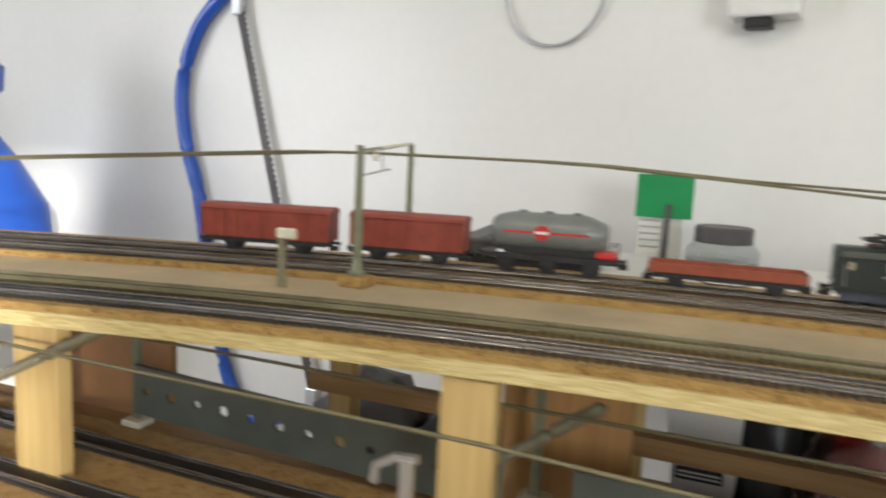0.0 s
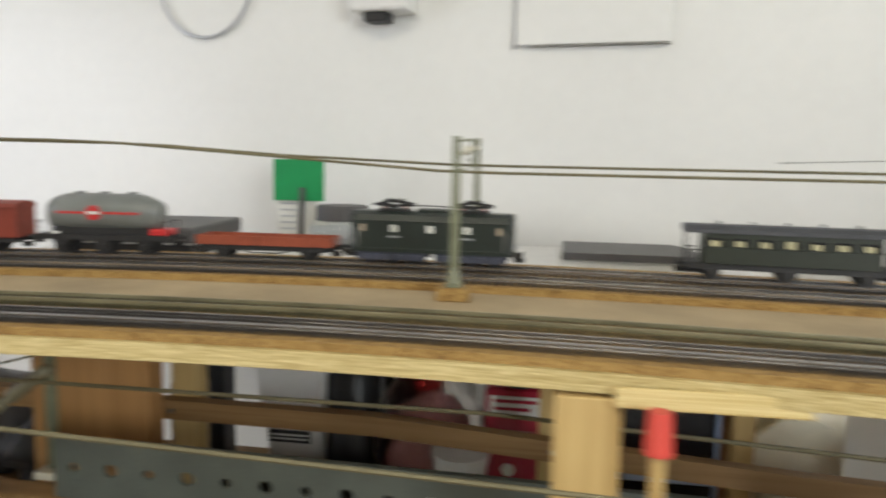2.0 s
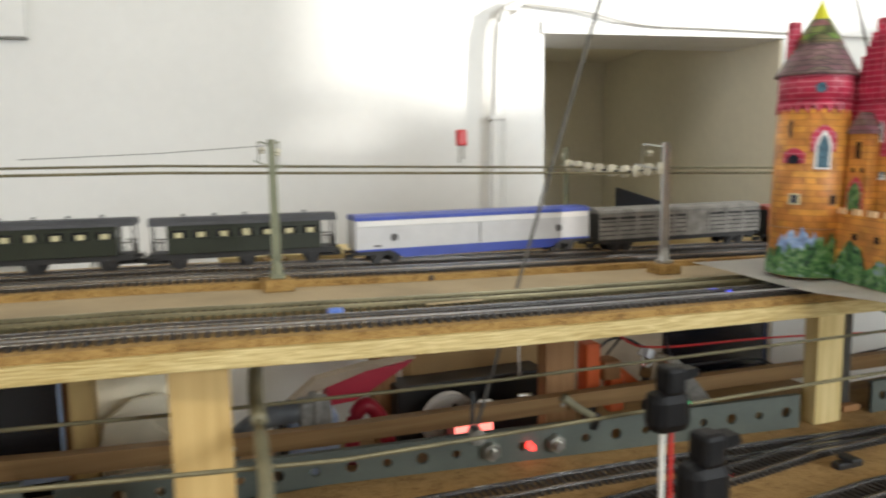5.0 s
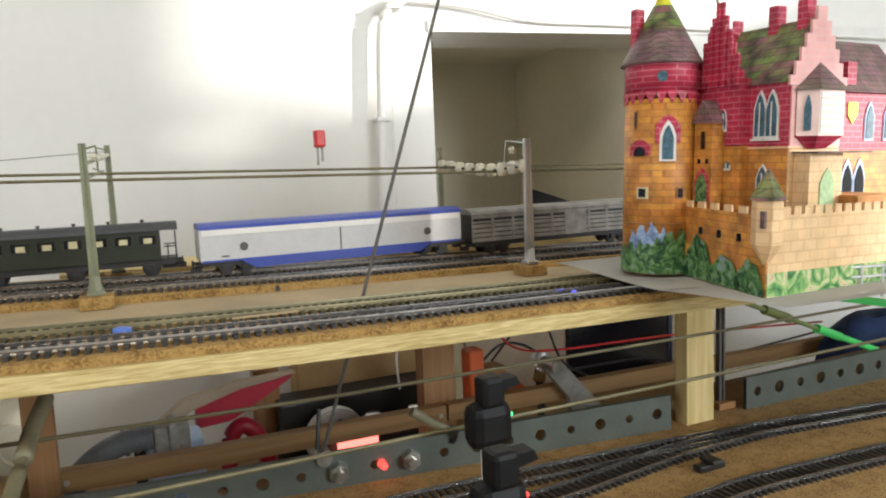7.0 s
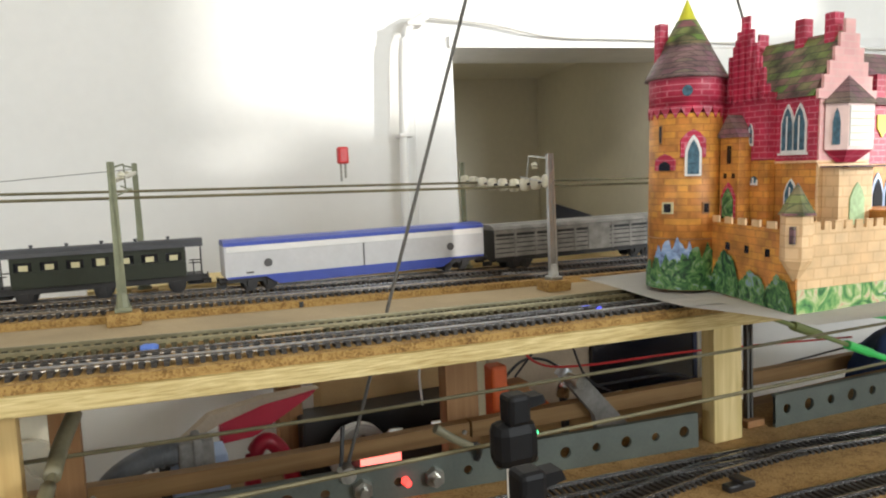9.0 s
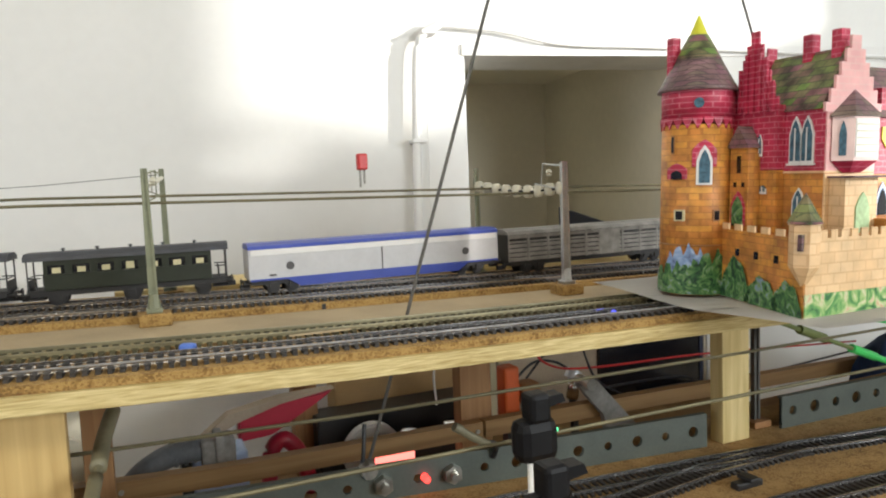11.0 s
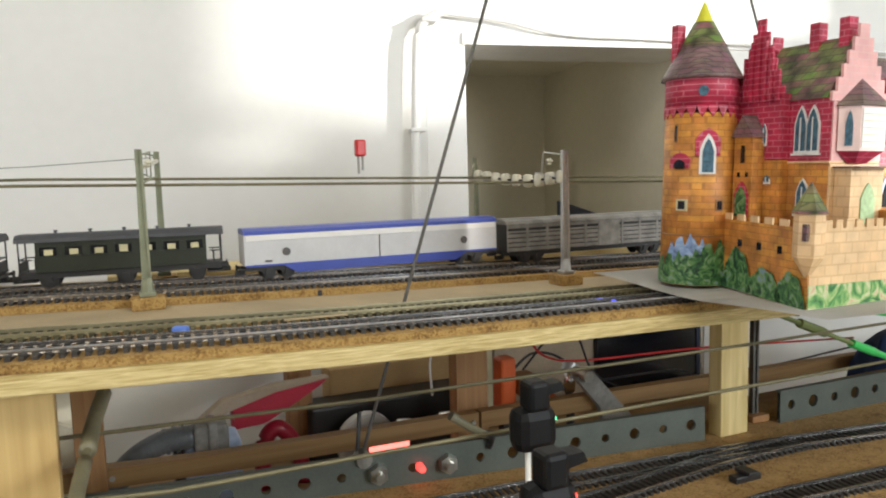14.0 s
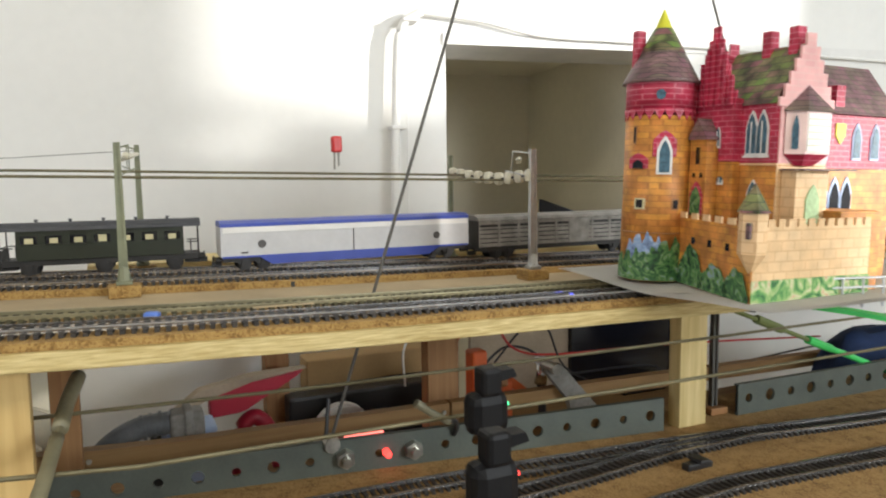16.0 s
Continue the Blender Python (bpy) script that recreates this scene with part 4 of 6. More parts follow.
def sliding_van(x, half=0.1165):
    v = vehicle("sliding_wall_van", "silver-white long model van with blue roof and blue skirt", x)
    running_gear(v, (-half + 0.020, -half + 0.036, half - 0.036, half - 0.020), half - 0.002, 0.0120, 0.0055)
    part("body", box(B(), -half, half, -0.0152, 0.0152, 0.0120, 0.0375, 0.0005), VANWHITE, v)
    bm = B()
    slab(bm, [(-0.0160, 0.0376), (0.0160, 0.0376), (0.0150, 0.0405), (0.009, 0.0425), (-0.009, 0.0425), (-0.0150, 0.0405)], "x", -half, half)
    part("roof", bm, BLUE, v, "blue roof")
    for s in (-1, 1):
        y = s * 0.0155
        part("top_band", box(B(), -half + 0.002, half - 0.002, y - 0.0004, y + 0.0004, 0.0325, 0.0374, 0.0002), WHITE, v, "white band under the roof")
        bm = B()
        slab(bm, [(-0.074, 0.0045), (0.074, 0.0045), (0.086, 0.0122), (-0.086, 0.0122)], "y", y - 0.0006, y + 0.0006)
        part("skirt", bm, BLUE, v, "blue lower skirt")
        part("sill", box(B(), -half + 0.001, half - 0.001, y - 0.0005, y + 0.0005, 0.0112, 0.0128), BLUE, v)
        for px in (-0.082, 0.082):
            part("emblem", rod(B(), (px, y, 0.0225), (px, y + s * 0.0006, 0.0225), 0.0034, 16), GREYP, v, "round dark emblem")
        part("data_plate", box(B(), -0.100, -0.094, y - 0.0005, y + 0.0005, 0.0148, 0.0162), GREYP, v)
        part("panel_seam", box(B(), -0.0004, 0.0004, y - 0.0004, y + 0.0004, 0.0128, 0.0325), GREYP, v)
    return v


def coach(x, half=0.0735):
    v = vehicle("passenger_coach", "dark green old model coach with open end platforms", x)
    running_gear(v, (-half + 0.020, 0.0, half - 0.020), half - 0.002, 0.0125)
    inner = half - 0.0125
    part("lower_side", box(B(), -inner, inner, -0.0148, 0.0148, 0.0125, 0.0245, 0.0003), COACH, v)
    part("upper_side", box(B(), -inner, inner, -0.0146, 0.0146, 0.0318, 0.0355), COACH, v)
    part("waist_band", box(B(), -inner, inner, -0.0151, 0.0151, 0.0243, 0.0250), COACH, v)
    # Black core: the shade inside the coach is put into its colour.
    part("compartment_wall", box(B(), -inner + 0.001, inner - 0.001, -0.0124, 0.0124, 0.0246, 0.0317), SCREEN, v, "black core for the shaded interior")
    n = 7
    for s in (-1, 1):
        for k in range(n + 1):
            px = -inner + k * 2 * inner / n
            part("pillar", box(B(), max(px - 0.0028, -inner), min(px + 0.0028, inner), s * 0.0142 - 0.0005, s * 0.0142 + 0.0005, 0.0245, 0.0318), COACH, v)
        for k in range(n):
            px = -inner + (k + 0.5) * 2 * inner / n
            # Cream squares paint the yellow light seen in the windows.
            part("blind", box(B(), px - 0.0030, px + 0.0030, s * 0.0130 - 0.0003, s * 0.0130 + 0.0003, 0.0256, 0.0298 if k != 3 else 0.0312), CREAM, v, "cream square standing in for the yellow-lit window")
    bm = B()
    slab(bm, [(-0.0162, 0.0355), (0.0162, 0.0355), (0.0150, 0.0385), (0.009, 0.0412), (-0.009, 0.0412), (-0.0150, 0.0385)], "x", -half - 0.001, half + 0.001)
    part("roof", bm, ROOFG, v, "blue-grey roof")
    for k in range(5):
        part("roof_vent", lathe(B(), [(0.001, 0.041), (0.001, 0.0425), (0.0018, 0.0428), (0.0012, 0.0438)], 8, (-inner + (k + 0.5) * 2 * inner / 5, 0.002, 0)), ROOFG, v)
    for e in (-1, 1):
        part("platform", box(B(), min(e * inner, e * half), max(e * inner, e * half), -0.0130, 0.0130, 0.0115, 0.0130), SOOT, v)
        bm = B()
        for s in (-1, 1):
            rod(bm, (e * (half - 0.001), s * 0.0125, 0.0130), (e * (half - 0.001), s * 0.0125, 0.0358), 0.0006, 6)
            rod(bm, (e * (half - 0.007), s * 0.0128, 0.0130), (e * (half - 0.007), s * 0.0128, 0.0225), 0.0005, 6)
            rod(bm, (e * (half - 0.001), s * 0.0125, 0.0225), (e * (half - 0.010), s * 0.0128, 0.0225), 0.0005, 6)
        rod(bm, (e * (half - 0.001), -0.0125, 0.0225), (e * (half - 0.001), 0.0125, 0.0225), 0.0005, 6)
        box(bm, e * (half - 0.001) - 0.0004, e * (half - 0.001) + 0.0004, -0.0105, 0.0105, 0.0135, 0.0205)
        part("end_railing", bm, SOOT, v)
        part("step", box(B(), min(e * inner, e * half), max(e * inner, e * half), -0.0150, 0.0150, 0.0055, 0.0063), SOOT, v)
    return v


LX = 0.137
locomotive(LX)
flat_wagon(LX - 0.142)
tank_wagon(LX - 0.283)
box_van(LX - 0.407, 0.052, WAGONRED, "red-brown covered model van")
box_van(LX - 0.540, 0.062, WAGONRED, "red-brown covered model van behind the first")
coach(0.566)
coach(0.408)
sliding_van(0.771)
box_van(1.000, 0.101, VANGREY, "weathered grey slatted livestock van", True)
box_van(1.215, 0.101, WAGONRED, "red-brown slatted livestock van", True)


# ---- paper castle ----
castle = thing("paper_castle", "printed card model castle in orange stone and red brick", "castle model", (0.942, 0.353, D + 0.009))
castle.matrix_basis = castle.matrix_basis @ pose(0, 0, 0, 1.2, 1.2, 0) @ Matrix.Diagonal((0.985, 0.985, 1.06, 1.0))


def arch(bm, cy, z0, w, h, d0, d1, axis="x"):
    """A pointed arch outline."""
    pts = [(cy - w / 2, z0), (cy + w / 2, z0), (cy + w / 2, z0 + h * 0.62), (cy + w * 0.27, z0 + h * 0.86), (cy, z0 + h), (cy - w * 0.27, z0 + h * 0.86), (cy - w / 2, z0 + h * 0.62)]
    return slab(bm, pts, axis, d0, d1)


def tower_window(angle, z0, w, h, r=0.0245, frame_mat=WHITE):
    """A small framed pointed window on the round tower."""
    m = pose(0, 0, 0, 0, 0, angle)
    bm = arch(B(), 0, z0 - 0.0012, w * 1.45, h * 1.2, -r - 0.0009, -r + 0.002)
    bm.transform(m)
    f = part("window_frame", bm, frame_mat, castle)
    bm = arch(B(), 0, z0, w, h, -r - 0.0013, -r + 0.002)
    bm.transform(m)
    part("pane", bm, WINB, f)


part("tower", lathe(B(), [(0.0245, 0), (0.0245, 0.112)], 40), STONE, castle, "round orange stone tower", True)
part("tower_band", lathe(B(), [(0.0246, 0.0325), (0.0250, 0.0330), (0.0246, 0.0335)], 40), HARDBOARD, castle)
part("tower_crown", lathe(B(), [(0.0248, 0.1165), (0.0250, 0.134), (0.0246, 0.1345)], 40), BRICKR, castle, "red brick crown", True)
for k in range(22):
    bm = slab(B(), [(-0.0034, 0.1166), (0.0034, 0.1166), (0.0034, 0.1145), (0.0, 0.1090), (-0.0034, 0.1145)], "x", -0.0252, -0.0240)
    bm.transform(pose(0, 0, 0, 0, 0, k * 360 / 22))
    part("corbel", bm, BRICKR, castle)
part("tower_roof", lathe(B(), [(0.0282, 0.1340), (0.0270, 0.1365), (0.0062, 0.1715), (0.004, 0.172)], 32), SLATE, castle, "pointed mossy slate roof", True)
part("roof_moss", lathe(B(), [(0.0162, 0.1555), (0.0158, 0.1560), (0.0067, 0.1716)], 32), MOSS, castle, "mossy upper slates", True)
part("tower_tip", lathe(B(), [(0.0068, 0.1705), (0.0006, 0.1845)], 16), YELLOW, castle, "yellow tip")
part("chimney", box(B(), -0.018, -0.011, 0.006, 0.012, 0.143, 0.170), BRICKR, castle)
def tower_arch(angle, z0, w, h, mat, lift):
    bm = arch(B(), 0, z0, w, h, -0.0250 - lift, -0.0225)
    bm.transform(pose(0, 0, 0, 0, 0, angle))
    return part("brick_arch", bm, mat, castle)


tower_arch(60, 0.0845, 0.0165, 0.0175, BRICKR, 0.0)
tower_arch(16, 0.0765, 0.0150, 0.0105, BRICKR, 0.0)
tower_arch(16, 0.0763, 0.0085, 0.0060, SCREEN, 0.0004)
tower_window(60, 0.074, 0.0075, 0.0215)
for a, z, w, h in ((22, 0.050, 0.0050, 0.0055), (8, 0.094, 0.0016, 0.010), (82, 0.050, 0.0035, 0.0055)):
    bm = box(B(), -0.0252, -0.0225, -w * 0.8, w * 0.8, z - 0.001, z + h + 0.001)
    bm.transform(pose(0, 0, 0, 0, 0, a))
    fr = part("window_frame", bm, CREAM if w > 0.004 else HARDBOARD, castle)
    bm = box(B(), -0.0256, -0.0225, -w * 0.5, w * 0.5, z, z + h)
    bm.transform(pose(0, 0, 0, 0, 0, a))
    part("pane", bm, SCREEN, fr)
bm = rod(B(), (-0.0258, 0, 0.1255), (-0.0245, 0, 0.1255), 0.0034, 14)
bm.transform(pose(0, 0, 0, 0, 0, 50))
part("round_window", bm, WINB, castle)
for a, z, r, mt in ((16, 0.004, 0.018, SHRUB), (46, 0.003, 0.019, SHRUB), (80, 0.010, 0.020, SHRUB), (34, 0.017, 0.0165, SKYB), (-4, 0.004, 0.016, SHRUB)):
    bm = B()
    n = 30
    ring = [(0.0252 + (0.0004 if mt is SHRUB else 0.0), math.radians(a) + r * math.cos(math.pi * k / n) / 0.025, z + r * math.sin(math.pi * k / n) * (0.85 + (0.2 * math.sin(5 * k) + 0.12 * math.sin(2.3 * k) if 2 < k < 28 else 0))) for k in range(n + 1)]
    vs = [bm.verts.new((-q * math.cos(t), -q * math.sin(t), h)) for q, t, h in ring] + [bm.verts.new((-ring[n - k][0] * math.cos(ring[n - k][1]), -ring[n - k][0] * math.sin(ring[n - k][1]), 0.0005)) for k in range(n + 1)]
    for k in range(n):
        bm.faces.new((vs[k], vs[k + 1], vs[2 * n - k], vs[2 * n + 1 - k]))
    part("printed_shrub", bm, mt, castle, "printed green shrub")

# walls: the left side faces -x, the front faces -y
FX, FY = -0.0215, -0.113


def wall_x(x, y0, y1, z0, z1, mat, name, label="", thick=0.0012):
    return part(name, box(B(), x, x + thick, y0, y1, z0, z1), mat, castle, label)


def wall_y(y, x0, x1, z0, z1, mat, name, label="", thick=0.0012):
    return part(name, box(B(), x0, x1, y, y + thick, z0, z1), mat, castle, label)


def slant(name, x0, y0, x1, y1, z0, z1, mat, label=""):
    bm = B()
    d = Vector((y1 - y0, -(x1 - x0), 0)).normalized() * 0.0006
    slab(bm, [(x0 + d.x, y0 + d.y), (x1 + d.x, y1 + d.y), (x1 - d.x, y1 - d.y), (x0 - d.x, y0 - d.y)], "z", z0, z1)
    return part(name, bm, mat, castle, label)


slant("side_rampart", 0.004, -0.022, FX, FY, 0, 0.044, STONE, "orange stone rampart")
for k in range(6):
    f0, f1 = (k + 0.15) / 6, (k + 0.7) / 6
    slant("merlon", 0.004 + (FX - 0.004) * f0, -0.022 + (FY + 0.022) * f0, 0.004 + (FX - 0.004) * f1, -0.022 + (FY + 0.022) * f1, 0.044, 0.048, STONE_PALE_LIT)
for k in (1, 2.4, 3.8):
    f = k / 6 + 0.08
    px, py = 0.004 + (FX - 0.004) * f, -0.022 + (FY + 0.022) * f
    part("arrow_slit", box(B(), px - 0.0012, px + 0.0006, py - 0.0018, py + 0.0018, 0.028, 0.0325), SCREEN, castle)
wall_y(FY, FX, 0.085, 0, 0.044, STONE_PALE_LIT, "front_rampart", "stone rampart paled by painted sunlight")
for k in range(11):
    px = FX + 0.012 + k * 0.0088
    part("merlon", box(B(), px, px + 0.0058, FY, FY + 0.0012, 0.044, 0.0485), STONE_PALE_LIT, castle)
part("shrub_strip", box(B(), FX - 0.0004, 0.085, FY - 0.0012, FY - 0.0004, 0, 0.0135), HEDGE, castle, "printed green hedge")
for f0, f1, h in ((0.03, 0.42, 0.024), (0.36, 0.75, 0.015), (0.68, 1.0, 0.016)):
    x0, y0, x1, y1 = 0.0025 + (FX - 0.004) * f0, -0.0225 + (FY + 0.022) * f0, 0.0025 + (FX - 0.004) * f1, -0.0225 + (FY + 0.022) * f1
    n = 26
    bm = B()
    lo = [bm.verts.new((x0 + (x1 - x0) * k / n - 0.0006, y0 + (y1 - y0) * k / n, 0.0003)) for k in range(n + 1)]
    hi = [bm.verts.new((x0 + (x1 - x0) * k / n - 0.0006, y0 + (y1 - y0) * k / n, 0.003 + h * max(0.0, math.sin(math.pi * k / n)) ** 0.7 + 0.0011 * math.sin(7 * k) + 0.0009 * math.sin(2.9 * k))) for k in range(n + 1)]
    for k in range(n):
        bm.faces.new((lo[k], lo[k + 1], hi[k + 1], hi[k]))
    part("printed_shrub", bm, SHRUB, castle, "printed green shrub")
# corner bartizan
bt = part("bartizan", lathe(B(), [(0.0015, 0.018), (0.0085, 0.029), (0.0085, 0.052), (0.0080, 0.0525)], 6, (FX + 0.001, FY + 0.002, 0)), STONE_PALE_LIT, castle, "small corner turret")
part("turret_roof", lathe(B(), [(0.0100, 0.0525), (0.0092, 0.054), (0.0004, 0.069)], 6, (FX + 0.001, FY + 0.002, 0)), MOSS, bt)
part("slit", box(B(), FX - 0.0075, FX - 0.0058, FY - 0.0035, FY - 0.0005, 0.038, 0.047), SLATE, bt)
# main house
HX, HY0, HY1, HE, HR = 0.028, -0.083, -0.020, 0.1175, 0.155
HX2 = HX + 0.046
part("house_lower", box(B(), HX, HX2, HY0, HY1, 0, 0.080), STONE, castle, "orange stone storey")
part("house_upper", box(B(), HX - 0.0005, HX2, HY0 - 0.0005, HY1, 0.0802, HE), BRICKR, castle, "red brick storey")
part("string_course", box(B(), HX - 0.0012, HX2, HY0 - 0.0012, HY1, 0.0795, 0.0808), STONE_PALE_LIT, castle)
bm = B()
mid = (HX + HX2) / 2
slab(bm, [(HX - 0.002, HE), (HX2 + 0.002, HE), (mid, HR)], "y", HY0 + 0.002, HY1 - 0.002)
part("main_roof", bm, MOSS, castle, "steep roof of mossy printed slates")


def stepped(name, axis, c0, c1, z0, z1, d0, d1, mat, label, steps=6):
    """A gable with steps."""
    pts = [(c0, z0)]
    for k in range(steps):
        c = c0 + (c1 - c0) / 2 * k / steps
        pts += [(c, z0 + (z1 - z0) * (k + 0.7) / steps), (c + (c1 - c0) / 2 / steps, z0 + (z1 - z0) * (k + 0.7) / steps)]
    pts = [pts[0]] + pts[1:] + [(c0 + c1 - a, b) for a, b in pts[::-1]]
    clean = [p for k, p in enumerate(pts) if p != pts[k - 1]]
    return part(name, slab(B(), clean, axis, d0, d1), mat, castle, label)


stepped("front_gable", "y", HX - 0.003, HX2 + 0.003, HE - 0.002, HR + 0.008, HY0 - 0.0025, HY0 - 0.0006, BRICK_LIT, "stepped gable, brick paled by painted sunlight")
stepped("back_gable", "y", HX - 0.003, HX2 + 0.003, HE - 0.002, HR + 0.010, HY1, HY1 + 0.0016, BRICKR, "red stepped gable")
# Thin sheets that give the house front its painted sunlit tone.
part("front_plaster", box(B(), HX, HX2, HY0 - 0.0016, HY0 - 0.0006, 0.0808, HE - 0.002), BRICK_LIT, castle)
part("front_plaster", box(B(), HX, HX2, HY0 - 0.0014, HY0 - 0.0002, 0.001, 0.0790), STONE_PALE_LIT, castle)
for py, z in ((-0.074, 0.160), (-0.052, 0.160)):
    part("chimney", box(B(), mid - 0.004, mid + 0.004, py - 0.0035, py + 0.0035, 0.146, 0.166), BRICKR, castle)
# stair gable wing beside the tower, facing -x
SY0, SY1 = -0.053, -0.014
part("stair_wing", box(B(), 0.0205, 0.0275, SY0, SY1, 0, 0.0815), STONE, castle)
part("stair_wing_upper", box(B(), 0.0198, 0.0275, SY0, SY1, 0.082, 0.1222), BRICKR, castle)
stepped("stair_gable", "x", SY0 - 0.001, SY1 + 0.001, 0.121, 0.172, 0.0190, 0.0206, BRICKR, "tall red stepped gable with buttresses")
for k in range(7):
    py = SY0 + 0.0015 + k * 0.0056
    part("buttress", box(B(), 0.0172, 0.0190, py, py + 0.0022, 0.118, 0.137 + 0.028 * (1 - abs(k - 3) / 3)), BRICKR, castle)


def card_window(x, cy, z0, w, h, lintel=True):
    """Pointed window on a wall that faces -x."""
    fr = part("window_frame", arch(B(), cy, z0 - 0.0015, w * 1.3, h * 1.15, x - 0.0010, x), WHITE, castle)
    part("pane", arch(B(), cy, z0, w, h, x - 0.0014, x), WINB, fr)
    part("mullion", box(B(), x - 0.0018, x - 0.0010, cy - 0.0004, cy + 0.0004, z0, z0 + h * 0.8), WHITE, fr)
    if lintel:
        part("sill", box(B(), x - 0.0022, x, cy - w * 0.8, cy + w * 0.8, z0 - 0.0028, z0 - 0.0015), WHITE, fr)


card_window(HX - 0.0006, -0.0715, 0.087, 0.0076, 0.025)
card_window(HX - 0.0006, -0.0625, 0.087, 0.0076, 0.025)
card_window(HX, -0.0655, 0.050, 0.0075, 0.019)
card_window(0.0196, -0.040, 0.092, 0.003, 0.012, False)
card_window(0.0203, -0.043, 0.068, 0.004, 0.004, False)
small = part("stair_turret", box(B(), 0.009, 0.0200, -0.040, -0.024, 0.0, 0.096), STONE, castle)
part("turret_roof", slab(B(), [(-0.042, 0.096), (-0.022, 0.096), (-0.032, 0.110)], "x", 0.007, 0.0196), SLATE, small)
part("slit", box(B(), 0.0082, 0.0092, -0.0335, -0.0305, 0.080, 0.091), SCREEN, small)
part("slit", box(B(), 0.0082, 0.0092, -0.037, -0.035, 0.071, 0.074), SCREEN, small)
part("slit", box(B(), 0.0082, 0.0092, -0.030, -0.028, 0.071, 0.074), SCREEN, small)
part("brick_arch", arch(B(), -0.032, 0.046, 0.0125, 0.0225, 0.0084, 0.0095), BRICKR, small)
part("green_door", arch(B(), -0.032, 0.046, 0.0095, 0.019, 0.0078, 0.0095), SHRUB, small, "green pointed door")
# oriel and terrace on the front
OY = HY0 - 0.0025
bay = [(mid - 0.0195, OY), (mid - 0.0115, OY - 0.0095), (mid + 0.0115, OY - 0.0095), (mid + 0.0195, OY)]
oriel = part("oriel", slab(B(), bay, "z", 0.0865, 0.1125), ROSE_LIT, castle, "oriel with three tall windows, paled by painted sunlight")
bm = B()
top = [bm.verts.new((x * 1.0, y, 0.0865)) for x, y in bay]
low = [bm.verts.new((mid + (x - mid) * 0.45, OY + (y - OY) * 0.25, 0.0795)) for x, y in bay]
for k in range(4):
    bm.faces.new((top[k], top[(k + 1) % 4], low[(k + 1) % 4], low[k]))
bm.faces.new(low)
part("oriel_corbel", bm, BRICKR, oriel, "dark red corbel")
bm = B()
eave = [bm.verts.new((mid + (x - mid) * 1.14, OY + (y - OY) * 1.2, 0.1126)) for x, y in bay]
peak = bm.verts.new((mid, OY, 0.129))
for k in range(4):
    bm.faces.new((eave[k], eave[(k + 1) % 4], peak))
bm.faces.new(eave)
part("oriel_roof", bm, SLATE, oriel)
fr = part("window_frame", box(B(), mid - 0.0105, mid + 0.0105, OY - 0.0102, OY - 0.0095, 0.0885, 0.1110), PANEW, oriel, "white lattice window")
for k in range(5):
    part("glazing_bar", box(B(), mid - 0.0098, mid + 0.0098, OY - 0.0106, OY - 0.0102, 0.0915 + k * 0.004, 0.0919 + k * 0.004), CREAM, fr)
for e in (-1, 1):
    bm = arch(B(), 0, 0.0895, 0.0042, 0.0205, -0.0004, 0.0006, "y")
    bm.transform(pose(mid + e * 0.0158, OY - 0.0050, 0, 0, 0, e * 48))
    part("pane", bm, WINB, oriel)
part("porch_roof", box(B(), HX + 0.002, HX2 + 0.006, HY0 - 0.020, HY0 - 0.001, 0.0765, 0.0775), SLATE, castle)
part("porch", box(B(), HX + 0.004, HX2 - 0.012, HY0 - 0.013, HY0 - 0.0016, 0.03, 0.0765), STONE_PALE_LIT, castle)
part("porch_door", arch(B(), HX + 0.020, 0.044, 0.013, 0.024, HY0 - 0.0138, HY0 - 0.013, "y"), PALEGREEN, castle, "pale green door")
# right wing with an arcade
WX0, WX1, WY0, WY1 = HX2 + 0.0035, HX2 + 0.088, -0.072, -0.02
part("wing_lower", box(B(), WX0, WX1, WY0, WY1, 0, 0.078), STONE, castle)
part("wing_upper", box(B(), WX0, WX1, WY0 - 0.0005, WY1, 0.0782, 0.114), BRICKR, castle, "red brick upper storey")
bm = slab(B(), [(WY0 - 0.003, 0.114), (WY1 + 0.002, 0.114), ((WY0 + WY1) / 2, 0.150)], "x", WX0 + 0.001, WX1 + 0.002)
part("wing_roof", bm, SLATE, castle, "brown slate roof")
part("dormer", box(B(), WX0 + 0.020, WX0 + 0.029, WY0 + 0.001, WY0 + 0.016, 0.118, 0.133), BRICKR, castle)
for k in range(3):
    px = WX0 + 0.010 + k * 0.0125
    fr = part("arcade_frame", arch(B(), px, 0.043, 0.0115, 0.030, WY0 - 0.0008, WY0, "y"), LBLUE, castle)
    part("arch_opening", arch(B(), px, 0.043, 0.0090, 0.026, WY0 - 0.0014, WY0, "y"), SCREEN, fr)
for px in (0.007, 0.042, 0.062):
    fr = part("window_frame", arch(B(), WX0 + px, 0.084, 0.0095, 0.025, WY0 - 0.0014, WY0 - 0.0004, "y"), LBLUE, castle)
    part("pane", arch(B(), WX0 + px, 0.0855, 0.0070, 0.021, WY0 - 0.0019, WY0 - 0.0010, "y"), WINB, fr)
part("shield", slab(B(), [(WX0 + 0.019, 0.108), (WX0 + 0.029, 0.108), (WX0 + 0.029, 0.100), (WX0 + 0.024, 0.0945), (WX0 + 0.019, 0.100)], "y", WY0 - 0.0014, WY0 - 0.0006), YELLOW, castle, "yellow shield")
part("gate_tower", box(B(), 0.060, 0.100, FY + 0.004, FY + 0.038, 0, 0.052), STONE, castle)
